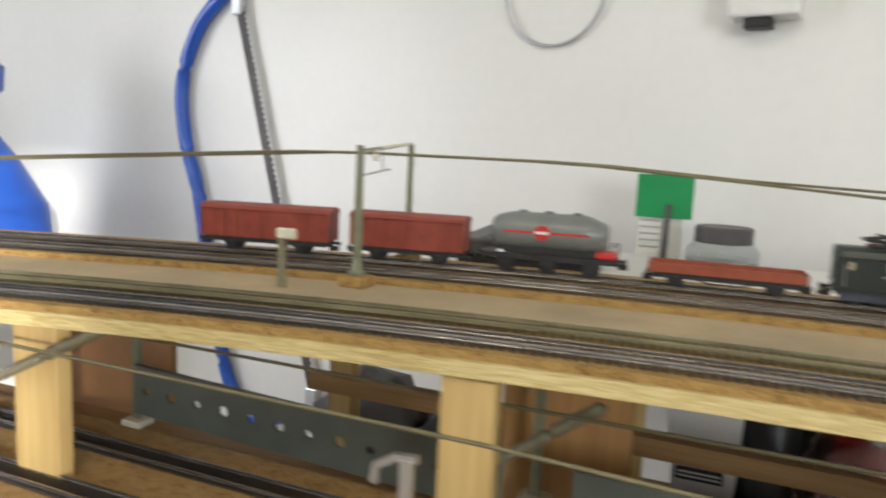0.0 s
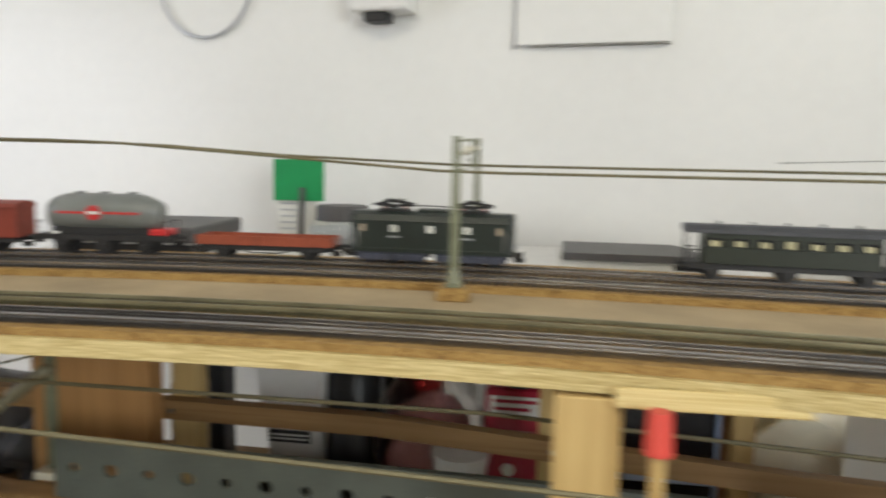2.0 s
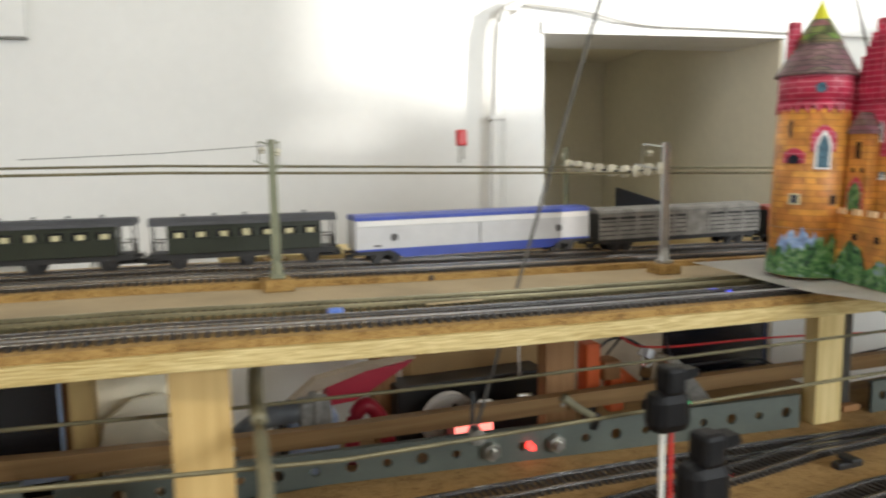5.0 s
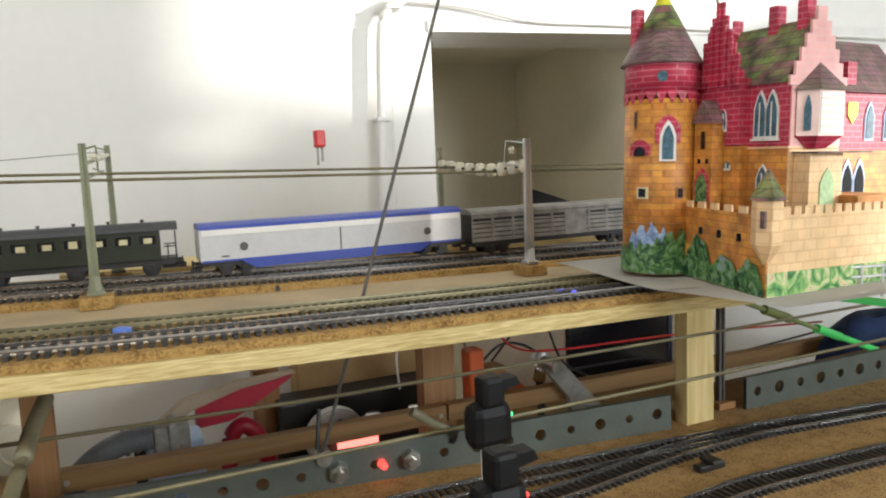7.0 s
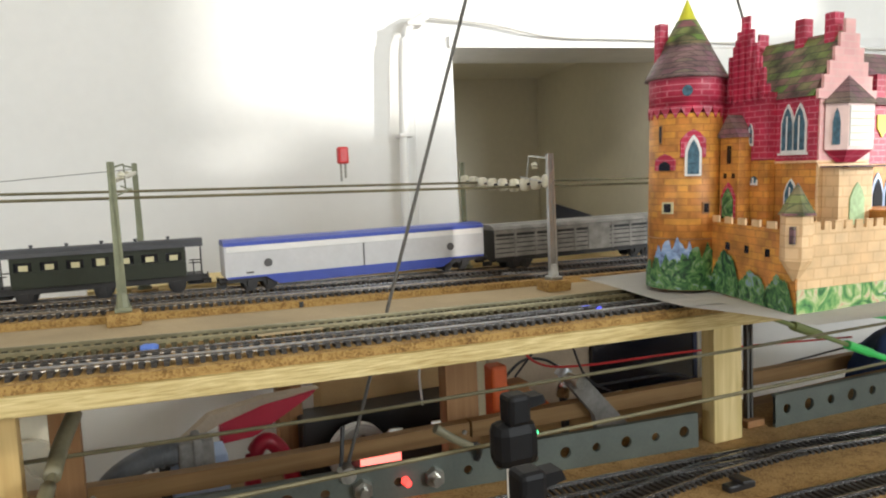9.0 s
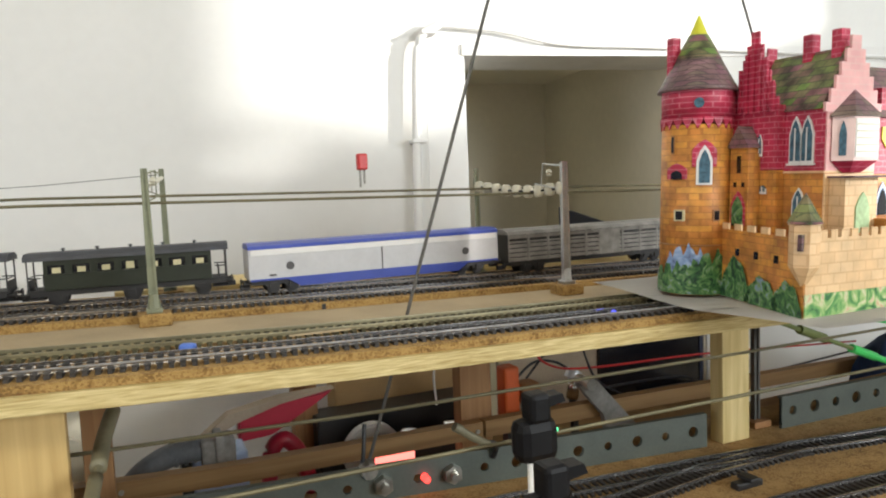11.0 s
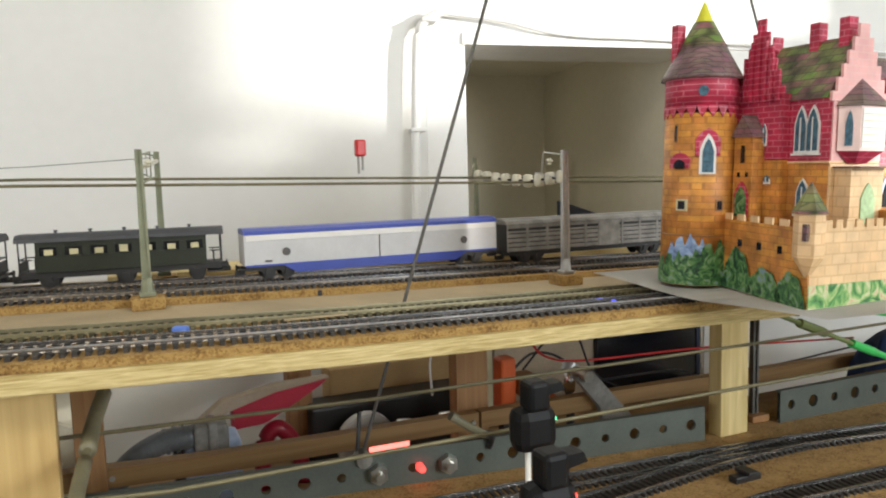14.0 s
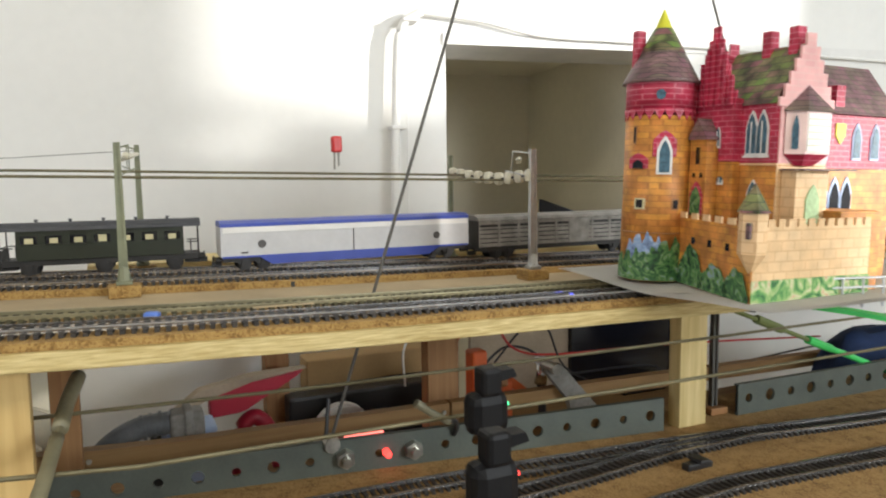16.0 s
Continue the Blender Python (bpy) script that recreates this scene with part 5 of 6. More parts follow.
sheet = thing("paper_sheet", "large curling sheet of off-white paper under the castle", "paper", (0.90, 0.33, D + 0.0058))
bm = B()
n = 14
rows = []
for k in range(n + 1):
    f = k / n
    lx = np.interp(f, [0, 0.35, 0.65, 1], [0.016, 0.004, -0.006, 0.008])
    y = 0.112 + (-0.112 - 0.112) * f
    rows.append([bm.verts.new((float(lx) + j * 0.05, y - 0.006 * math.sin(j), 0.0006 * math.sin(3 * f * 3.1) * (1 if j == 0 else 0.2) + 0.0006)) for j in range(7)])
for r0, r1 in zip(rows, rows[1:]):
    for j in range(6):
        bm.faces.new((r0[j], r0[j + 1], r1[j + 1], r1[j]))
bmesh.ops.solidify(bm, geom=bm.faces[:], thickness=0.0005)
part("leaf", bm, PAPER, sheet, shade=True)
fence = thing("toy_fence", "grey metal toy fence beside the castle", "fence", (0.985, 0.243, D))
for k in range(6):
    part("fence_post", rod(B(), (k * 0.014, -k * 0.004, 0), (k * 0.014, -k * 0.004, 0.020), 0.0009, 6), ALU, fence)
for z in (0.006, 0.013, 0.019):
    part("fence_rail", rod(B(), (0, 0, z), (0.070, -0.020, z), 0.0008, 6), ALU, fence)


# ---- things on the upper deck ----
solid("blue_bit", box(B(), -0.0045, 0.0045, -0.003, 0.003, 0, 0.0055, 0.0018), material("blue_scrap", (0.10, 0.20, 0.62), 0.4), "small scrap of blue plastic on the track", "scrap", (0.592, base(0.592) + 0.0275, D + 0.0005), turn=-25)
solid("white_slip", box(B(), -0.018, 0.018, -0.0018, 0.0018, 0, 0.0006), STRIP, "narrow slip of white paper between the tracks", "paper slip", (0.665, base(0.665) + 0.029, D + 0.0048), turn=-3)
solid("blue_led", lathe(B(), [(0.0022, 0), (0.0022, 0.002), (0.0008, 0.0034)], 10), glowing("blue_led_glow", (0.08, 0.1, 1.0), 0.9), "tiny blue light between the rails", "led", (0.857, base(0.857) + T1, D + 0.001), shade=True)
ledge = thing("back_ledge", "pale wooden ledge behind the rear track", "ledge")
part("board", box(B(), 0.55, 1.6, 0.628, 0.700, D - 0.007, D + 0.004, 0.001), PLYEDGE, ledge)
part("bracket", box(B(), 0.855, 0.880, 0.5905, 0.69, D - 0.022, D - 0.0075), PINE_UP, ledge)
solid("dark_tool", box(B(), -0.05, 0.05, -0.008, 0.008, 0, 0.006, 0.002), SOOT, "dark flat tool lying on the ledge", "tool", (0.74, 0.655, D + 0.004), turn=-4)

cab = thing("side_shelf", "narrow painted shelf along the back wall", "shelf", kind="structure")
part("board", box(B(), -0.32, 0.43, 0.668, 0.915, D - 0.022, D - 0.012), WHITE, cab)
for x in (-0.28, 0.408):
    part("bracket", box(B(), x, x + 0.02, 0.70, 0.86, 0.95, D - 0.030), PINE_UP, cab)


def grey_box(x0, x1, y0, y1, h, label, turn=0):
    g = thing("grey_box", label, "plastic box", ((x0 + x1) / 2, (y0 + y1) / 2, D - 0.012), turn=turn)
    w, d = (x1 - x0) / 2, (y1 - y0) / 2
    part("lid", box(B(), -w, w, -d, d, h * 0.45, h, 0.003), GREYP, g)
    part("body", box(B(), -w + 0.002, w - 0.002, -d + 0.002, d - 0.002, 0, h * 0.45, 0.001), BLACK, g)
    part("seam", box(B(), -w - 0.0005, w + 0.0005, -d - 0.0005, d + 0.0005, h * 0.42, h * 0.47), ALU, g)
    return g


grey_box(-0.275, -0.130, 0.690, 0.845, 0.030, "dark grey flat plastic box with a pale seam", 6)
plate = thing("flat_case", "flat dark grey folder on a white box", "folder", (0.315, 0.765, D - 0.012))
part("white_box", box(B(), -0.072, 0.060, -0.040, 0.060, 0, 0.0098, 0.001), PAPER, plate, "low white box")
part("cover", slab(B(), [(-0.070, -0.045), (0.070, -0.045), (0.057, 0.040), (0.050, 0.062), (-0.067, 0.062)], "z", 0.0100, 0.0170), GREYP, plate, "dark grey cover")
jar = thing("glass_jar", "clear squat glass jar with a black screw lid", "jar", (-0.012, 0.852, D - 0.012))
part("glass_body", lathe(B(), [(0.034, 0), (0.039, 0.006), (0.039, 0.022), (0.030, 0.032), (0.027, 0.034)], 32), CLEAR, jar, shade=True)
part("screw_lid", lathe(B(), [(0.031, 0.030), (0.031, 0.046), (0.029, 0.048)], 32), GREYP, jar, "black ribbed lid")
part("contents", lathe(B(), [(0.030, 0.003), (0.035, 0.006), (0.035, 0.012)], 24), ALU, jar)
note = thing("green_card", "green card over a white sheet, standing against the shelf", "card", (-0.083, 0.900, D - 0.012))
part("green_sheet", box(B(), -0.033, 0.033, -0.002, 0.002, 0.049, 0.101, 0.0006), GREEN, note)
part("white_sheet", box(B(), -0.030, 0.022, 0.003, 0.005, 0.0, 0.062, 0.0004), PAPER, note)
for k in range(5):
    part("text_bar", box(B(), -0.026, -0.004 + 0.004 * (k % 2), 0.0022, 0.0030, 0.012 + k * 0.008, 0.014 + k * 0.008), ALU, note)
part("pen", rod(B(), (0.004, -0.006, 0.0), (0.006, -0.004, 0.066), 0.0036, 10), GREYP, note)

# ---- things on the back wall ----
def bow_saw(x, z, k, label, turn=0.0):
    """Bow saw hanging on the wall: bent tube, toothed blade, two end clips."""
    s = thing("bow_saw", label, "bow saw", (0, 0.989, 0), "bow saws", "", SLOPE)
    m = Matrix.Translation((x, -0.014, z)) @ Matrix.Rotation(radians(turn), 4, "Y") @ Matrix.Scale(k, 4)
    path = smooth_path([(0.02, 0, 0.03), (-0.035, 0, 0.012), (-0.115, 0, -0.05), (-0.172, 0, -0.17), (-0.162, 0, -0.30), (-0.115, 0, -0.43), (-0.075, 0, -0.62), (-0.045, 0, -0.75), (0.0, 0, -0.87), (0.09, 0, -0.92), (0.225, 0, -0.87)], 6)
    bm = tube(B(), path, 0.0155, 12)
    bm.transform(m)
    part("bow", bm, SAWBLUE, s, "bright blue bent tube", True)
    a, b = Vector((0.01, 0, 0.0)), Vector((0.245, 0, -0.83))
    d = (b - a).normalized()
    side = Vector((d.z, 0, -d.x))
    n = 70
    pts = [a + side * 0.010]
    for j in range(n):
        p = a + (b - a) * (j / n)
        pts += [p - side * 0.008, p + (b - a) / n * 0.5 - side * 0.014]
    pts += [b - side * 0.008, b + side * 0.010]
    bm = slab(B(), [(p.x, p.z) for p in pts], "y", -0.0012, 0.0012)
    bm.transform(m)
    part("blade", bm, BLADE, s, "dark toothed blade")
    for p, nm in ((a, "tension_clip"), (b, "end_clip")):
        bm = box(B(), p.x - 0.016, p.x + 0.016, -0.008, 0.008, p.z - 0.03, p.z + 0.016, 0.004)
        bm.transform(m)
        part(nm, bm, ALU, s)
    return s


bow_saw(-0.908, 1.565, 0.86, "blue bow saw with a dark toothed blade on the wall")
vat = thing("blue_canister", "large blue plastic canister with a narrow neck", "canister", (-1.41, 0.93, 0.0))
part("body", lathe(B(), [(0.15, 1.00), (0.160, 1.01), (0.165, 1.05), (0.155, 1.16), (0.105, 1.25), (0.062, 1.31), (0.052, 1.36), (0.050, 1.37)], 40), FLOSS, vat, shade=True)
part("collar", lathe(B(), [(0.060, 1.37), (0.082, 1.385), (0.085, 1.43), (0.062, 1.45)], 32), FLOSS, vat, "blue screw collar", True)
part("stand", box(B(), -0.13, 0.10, -0.13, 0.04, 0, 1.00), WHITE, vat)
ring = thing("wall_ring", "thin grey wire ring hanging on the wall", "ring", (0, 0.989, 0), turn=SLOPE)
pts = [(-0.270 + 0.076 * math.cos(a), -0.006, 1.540 + 0.079 * math.sin(a)) for a in np.linspace(0, 2 * math.pi, 49)]
part("hoop", tube(B(), pts, 0.0024, 8), ALU, ring, shade=True)
dev = thing("wall_socket_box", "pale plastic wall box with a dark outlet below", "wall box", (0, 0.989, 0), turn=SLOPE)
part("housing", box(B(), -0.028, 0.052, -0.045, 0, 1.480, 1.560, 0.004), WHITE, dev)
part("front_groove", box(B(), -0.026, 0.050, -0.047, -0.044, 1.505, 1.508), GREYP, dev)
part("outlet", box(B(), -0.010, 0.022, -0.036, -0.010, 1.468, 1.480, 0.002), SOOT, dev, "dark outlet")
board = thing("wall_board", "thin off-white board with a dark lower edge on the wall", "board", (0, 0.989, 0), turn=SLOPE)
part("sheet", box(B(), 0.186, 0.372, -0.007, 0, 1.437, 1.85, 0.001), WALL, board)
part("edge_strip", box(B(), 0.205, 0.372, -0.009, -0.0002, 1.4345, 1.4365), VANGREY, board)
part("side_strip", tube(B(), smooth_path([(0.204, -0.005, 1.435), (0.187, -0.005, 1.442), (0.1835, -0.005, 1.47), (0.183, -0.005, 1.85)]), 0.0018, 6), ALU, board)
pipe = thing("conduit", "white plastic conduit bent at the top, clipped to the wall", "conduit", (0.006, 0.989 - 0.00096, -0.006), turn=SLOPE)
part("tube", tube(B(), smooth_path([(0.921, -0.016, 0.96), (0.922, -0.016, 1.20), (0.928, -0.016, 1.42), (0.936, -0.016, 1.478), (0.962, -0.016, 1.498)]), 0.0058, 10), WALL, pipe, shade=True)
for z, x in ((1.345, 0.926), (1.484, 0.944)):
    part("clip", box(B(), x - 0.008, x + 0.012, -0.024, 0, z, z + 0.005, 0.001), WHITE, pipe)
solid("wall_cable", tube(B(), smooth_path([(0.962, -0.008, 1.498), (1.05, -0.008, 1.490), (1.14, -0.008, 1.474), (1.30, -0.008, 1.470), (1.8, -0.008, 1.455)]), 0.0022, 8), WALL, "thin white cable clipped along the wall", "cable", (0.006, 0.989 - 0.00096, -0.006), turn=SLOPE)
solid("thin_cable", tube(B(), [(0.94, -0.006, 0.96), (0.942, -0.006, 1.2), (0.944, -0.006, 1.46)], 0.0009, 6), WALL, "thin cable beside the conduit", "cable", (0.006, 0.989 - 0.00096, -0.006), turn=SLOPE)
# ---- lower catenary ----
solid("overhead_wire", tube(B(), [(-0.75, 0.395, 1.156), (0.2, 0.392, 1.157), (0.5, 0.385, 1.145), (0.7, 0.362, 1.1465), (1.0, 0.352, 1.1465), (1.6, 0.345, 1.147)], 0.0012, 6), WIRE, "bronze-coloured lower overhead rod behind the posts", "overhead wire", group="overhead wires")
solid("overhead_wire", tube(B(), [(-0.75, 0.315, 1.166), (-0.1, 0.305, 1.168), (0.35, 0.300, 1.156), (0.58, 0.300, 1.138), (1.0, 0.300, 1.135), (1.6, 0.300, 1.133)], 0.0012, 6), WIRE, "bronze-coloured lower overhead rod in front of the posts", "overhead wire", group="overhead wires")


def low_mast(x, y, mat, label, h=0.100, foot=PORC):
    m = thing("lower_mast", label, "catenary mast", (x, y, LOW + 0.003), group="lower masts")
    part("foot", box(B(), -0.010, 0.010, -0.009, 0.009, 0, 0.006, 0.001), foot, m)
    bm = B()
    for s in (-1, 1):
        box(bm, s * 0.0024 - 0.0009, s * 0.0024 + 0.0009, -0.0022, 0.0022, 0.006, h)
    box(bm, -0.0024, 0.0024, -0.0006, 0.0006, 0.006, h)
    part("column", bm, mat, m)
    part("bracket", rod(B(), (0, 0, h - 0.008), (0.0, -0.045, h - 0.004), 0.0008, 6), mat, m)


low_mast(1.066, 0.412, CABLE, "dark lower mast on a brown wooden foot beside the beam", 0.105, HARDBOARD)
low_mast(-0.115, 0.475, MASTG, "pale lower mast behind the front posts")
low_mast(-0.462, 0.450, MASTG, "pale lower mast near the hardboard panel")
tee = thing("pale_signal_post", "pale grey signal post with a short arm", "signal post", (-0.148, 0.325, LOW + 0.003))
part("column", box(B(), -0.0035, 0.0035, -0.0025, 0.0025, 0, 0.085, 0.0006), ALU, tee)
part("arm", sweep(B(), [(0.006, 0, 0.086), (-0.006, 0, 0.085), (-0.018, 0, 0.078), (-0.019, 0, 0.068)], [(-0.002, -0.002), (0.002, -0.002), (0.002, 0.002), (-0.002, 0.002)]), ALU, tee)
low_mast(0.300, 0.250, MASTG, "grey-green lower mast near the front")
tubes = ((0.536, 0.250, 1.136, 0.551, 0.410, 1.161), (-0.498, 0.335, 1.12, -0.372, 0.34, 1.180), (-0.125, 0.405, 1.115, -0.06, 0.405, 1.162))
for a in tubes:
    s = thing("slanted_stay", "slanted tan catenary arm wrapped with tape", "stay", a[:3], group="catenary arms")
    d = Vector(a[3:]) - Vector(a[:3])
    part("arm_rod", tube(B(), [(0, 0, LOW - a[2]), d * 0.1, d * 1.0], 0.0022, 8), TAN, s)
    part("tape", tube(B(), smooth_path([d * 0.02, d * 0.2 + Vector((0.001, 0, 0)), d * 0.5]), 0.0036, 10), TAN, s, shade=True)
    part("tape", tube(B(), smooth_path([d * 0.56, d * 0.75 - Vector((0.001, 0, 0)), d * 0.97]), 0.0043, 10), TAN, s, shade=True)
# red topped marker in front of the beam
mk = thing("red_marker", "red capped wooden peg on the lower deck", "peg", (0.2795, 0.327, LOW))
part("peg", rod(B(), (0, 0, 0), (0, 0, 0.114), 0.0034, 10), PINE_UP, mk)
part("cap", cone(B(), (0, 0, 0.113), (0, 0, 0.1315), 0.0062, 0.0050, 14), CAPRED, mk, "orange-red cap")


def signal(x, y, h, label):
    s = thing("colour_light_signal", label, "signal", (x, y, LOW), group="signals")
    bm = rod(B(), (-0.003, 0, 0), (-0.003, 0, h - 0.035), 0.0016)
    part("post", bm, PANEW, s, "pale post tube")
    part("cable", rod(B(), (0.003, 0, 0), (0.003, 0, h - 0.035), 0.0013), SIGRED, s, "red cable")
    part("foot", box(B(), -0.011, 0.011, -0.009, 0.009, 0, 0.004, 0.001), BLACK, s)
    part("head", box(B(), -0.0120, 0.0120, -0.008, 0.008, h - 0.038, h - 0.014, 0.0058), SIGBLACK, s, "black signal head")
    hood = part("hood", box(B(), -0.0055, 0.0070, -0.008, 0.005, h - 0.016, h, 0.0025), SIGBLACK, s)
    part("visor", slab(B(), [(-0.004, h - 0.002), (0.014, h - 0.0015), (0.016, h - 0.006), (-0.002, h - 0.009)], "y", -0.007, 0.002), SIGBLACK, hood)
    part("lens", rod(B(), (0.0110, -0.003, h - 0.022), (0.0126, -0.003, h - 0.022), 0.0011, 10), GREENLED if h > 0.11 else REDDOT, s)


signal(0.7575, 0.2725, 0.118, "tall black colour-light signal on the lower deck")
signal(0.727, 0.209, 0.108, "shorter black colour-light signal on the lower deck")

# ---- green rods ----
g = thing("green_rod", "olive rod with green sleeves under the deck edge", "rod", (1.035, 0.368, 1.165))
d = Vector((0.26, 0.035, -0.095))
part("rod_body", tube(B(), [(0, 0, 0), d * 0.5, d], 0.0020, 8), OLIVE, g)
part("sleeve", tube(B(), [d * 0.15, d * 0.29], 0.0040, 10), OLIVE, g)
part("sleeve", tube(B(), [d * 0.45, d * 0.60], 0.0040, 10), LIME_LIT, g, "sleeve with green LED light in its colour")
part("tip", tube(B(), [d * 0.60, d], 0.0030, 10), LIME_LIT, g)
solid("green_strip", sweep(B(), [(1.002, 0.300, 1.1855), (1.033, 0.252, 1.181), (1.09, 0.16, 1.168)], [(-0.0055, -0.0016), (0.0055, -0.0016), (0.0055, 0.0016), (-0.0055, 0.0016)]), LIME_LIT, "plastic strip below the deck with green LED light in its colour", "strip")
# ---- clutter on the shelf under the deck ----
SH = 0.95


def blob(name, at, r, mat, label, category, seed=0, flat=1.0, k=0.25):
    """A crumpled lump."""
    bm = B()
    bmesh.ops.create_icosphere(bm, subdivisions=3, radius=1.0)
    for v in bm.verts:
        q = v.co.normalized()
        v.co = q * (1 + k * noise.noise(q * 2.2 + Vector((seed, 0, 0))) + 0.4 * k * noise.noise(q * 6 + Vector((0, seed, 0))))
        v.co = Vector((v.co.x * r[0], v.co.y * r[1], max(v.co.z, -0.93) * r[2]))
    low = min(v.co.z for v in bm.verts)
    for v in bm.verts:
        v.co.z -= low
    return solid(name, bm, mat, label, category, at, shade=True)


def bottle(x, y, r, h, mat, cap, name, label, category):
    b = thing(name, label, category, (x, y, SH))
    part("body", lathe(B(), [(r * 0.95, 0), (r, 0.004), (r, h * 0.78), (r * 0.6, h * 0.86), (r * 0.5, h * 0.88)], 24), mat, b, shade=True)
    part("cap", lathe(B(), [(r * 0.55, h * 0.88), (r * 0.55, h), (r * 0.5, h * 1.01)], 18), cap, b)
    return b


tin = thing("red_can", "tall red can with a white label", "can", (0.211, 0.66, SH))
part("body", box(B(), -0.031, 0.031, -0.016, 0.016, 0, 0.140, 0.006), CANRED, tin)
part("label_plate", box(B(), -0.026, 0.022, -0.0168, -0.0162, 0.116, 0.134), PANEW, tin, "white label")
for k in range(4):
    part("text_bar", box(B(), -0.024, 0.014 - 0.003 * (k % 2), -0.0168, -0.0162, 0.101 - k * 0.006, 0.1028 - k * 0.006), PINK, tin)
for k in range(2):
    part("label_text_bar", box(B(), -0.022, 0.016 - k * 0.006, -0.0174, -0.0169, 0.128 - k * 0.007, 0.131 - k * 0.007), CANRED, tin)
part("emblem", rod(B(), (-0.008, -0.0165, 0.066), (-0.008, -0.0172, 0.066), 0.006, 16), PANEW, tin)
part("cap", rod(B(), (0, 0, 0.140), (0, 0, 0.150), 0.014, 16), BLACK, tin)
jug = thing("white_jug", "white plastic jug with a dark spout", "jug", (-0.012, 0.70, SH))
bm = slab(B(), [(-0.018, 0.0), (0.030, 0.0), (0.034, 0.095), (0.036, 0.165), (-0.048, 0.165), (-0.020, 0.095)], "y", -0.028, 0.028)
bmesh.ops.bevel(bm, geom=bm.edges[:], offset=0.006, segments=2, affect="EDGES")
part("body", bm, WHITE, jug)
part("spout", cone(B(), (0.014, -0.034, 0.088), (0.014, -0.044, 0.098), 0.008, 0.004, 10), SOOT, jug)
part("label_band", box(B(), -0.020, 0.022, -0.0300, -0.0286, 0.064, 0.076), BLACK, jug)
for k in range(2):
    part("band_stripe", box(B(), -0.018, 0.020, -0.0306, -0.0301, 0.067 + k * 0.004, 0.0686 + k * 0.004), PANEW, jug)
bottle(0.045, 0.70, 0.027, 0.165, BLACK, BLACK, "dark_bottle", "dark plastic bottle on the shelf", "bottle")
bottle(-0.108, 0.66, 0.018, 0.155, BLACK, ALU, "dark_jar", "slim dark jar with a grey cap", "jar")
bottle(0.088, 0.75, 0.026, 0.16, SOOT, BLACK, "dark_bottle", "dark bottle behind the bag", "bottle")
blob("plastic_bag", (0.125, 0.69, SH), (0.052, 0.035, 0.078), BAGM, "crumpled clear plastic bag", "bag", 3, k=0.3)
blob("red_bundle", (0.128, 0.69, SH + 0.001), (0.040, 0.024, 0.058), PINK, "red and pink bundle inside a clear bag", "bundle", 5, k=0.4)
solid("red_flag_card", box(B(), -0.012, 0.012, -0.002, 0.002, 0, 0.15), SIGRED, "bright red card strip behind the bag", "card", (0.118, 0.725, SH))
solid("white_funnel", cone(B(), (0, 0, 0), (0, 0, 0.09), 0.010, 0.026, 18), PANEW, "white plastic funnel beside the bag", "funnel", (0.163, 0.62, SH))
# Added dark lumps that stand in for heaps of tools.
blob("cloth_bundle", (-0.36, 0.70, SH), (0.075, 0.05, 0.052), GREYP, "dark grey lump standing in for a heap of tools", "bundle", 9, k=0.5)
blob("cloth_bundle", (-0.235, 0.66, SH), (0.06, 0.04, 0.048), SOOT, "black lump standing in for a heap of tools", "bundle", 12, k=0.5)
blob("cloth_bundle", (0.0, 0.62, SH), (0.10, 0.03, 0.030), SOOT, "low black lump standing in for a heap of tools", "bundle", 14, k=0.5)
solid("black_device", box(B(), -0.017, 0.017, -0.015, 0.015, 0, 0.13, 0.003), BLACK, "small black device standing upright", "device", (-0.112, 0.72, SH))
pic = thing("framed_screen", "large black panel in a pale metal frame leaning upright", "panel", (0.322, 0.72, SH))
part("screen", box(B(), -0.0745, 0.0745, -0.003, 0.003, 0.02, 0.205), SCREEN, pic)
for s in (-1, 1):
    part("side_bar", box(B(), s * 0.0775 - 0.0028, s * 0.0775 + 0.0028, -0.006, 0.006, 0.0, 0.21, 0.001), LBLUE, pic)
part("bottom_bar", box(B(), -0.0745, 0.0745, -0.006, 0.006, 0.034, 0.040, 0.001), LBLUE, pic)
solid("brown_board", box(B(), -0.014, 0.014, -0.006, 0.006, 0, 0.22), BROWN_UP, "narrow brown board standing upright", "board", (0.414, 0.72, SH))
bm = slab(B(), [(-0.035, 0.0), (0.025, 0.0), (0.030, 0.02), (0.018, 0.030), (0.010, 0.045), (0.028, 0.056), (0.040, 0.056), (0.025, 0.064), (-0.005, 0.062), (-0.028, 0.045), (-0.036, 0.02)], "y", -0.004, 0.004)
solid("white_crest", bm, CREAMW, "curved white plastic piece", "plastic piece", (0.465, 0.728, SH + 0.04))
solid("crest_stand", box(B(), -0.02, 0.02, -0.003, 0.003, 0, 0.04), CREAMW, "white stand under the curved piece", "stand", (0.465, 0.728, SH))
solid("rose_board", box(B(), -0.049, 0.050, -0.003, 0.003, 0, 0.165, 0.001), CREAMW, "plain cream board behind the curved piece", "board", (0.475, 0.750, SH))
lb = thing("pale_blue_box", "pale blue plastic box with a black strap", "box", (0.628, 0.665, SH))
part("body", box(B(), -0.024, 0.027, -0.02, 0.02, 0, 0.086, 0.003), LBLUE, lb)
part("strap", box(B(), -0.034, -0.0245, -0.0215, 0.0215, 0, 0.094, 0.001), BLACK, lb)
hose = thing("vacuum_hose", "bent dark grey hose with a grey coupling", "hose", (0.60, 0.62, SH))
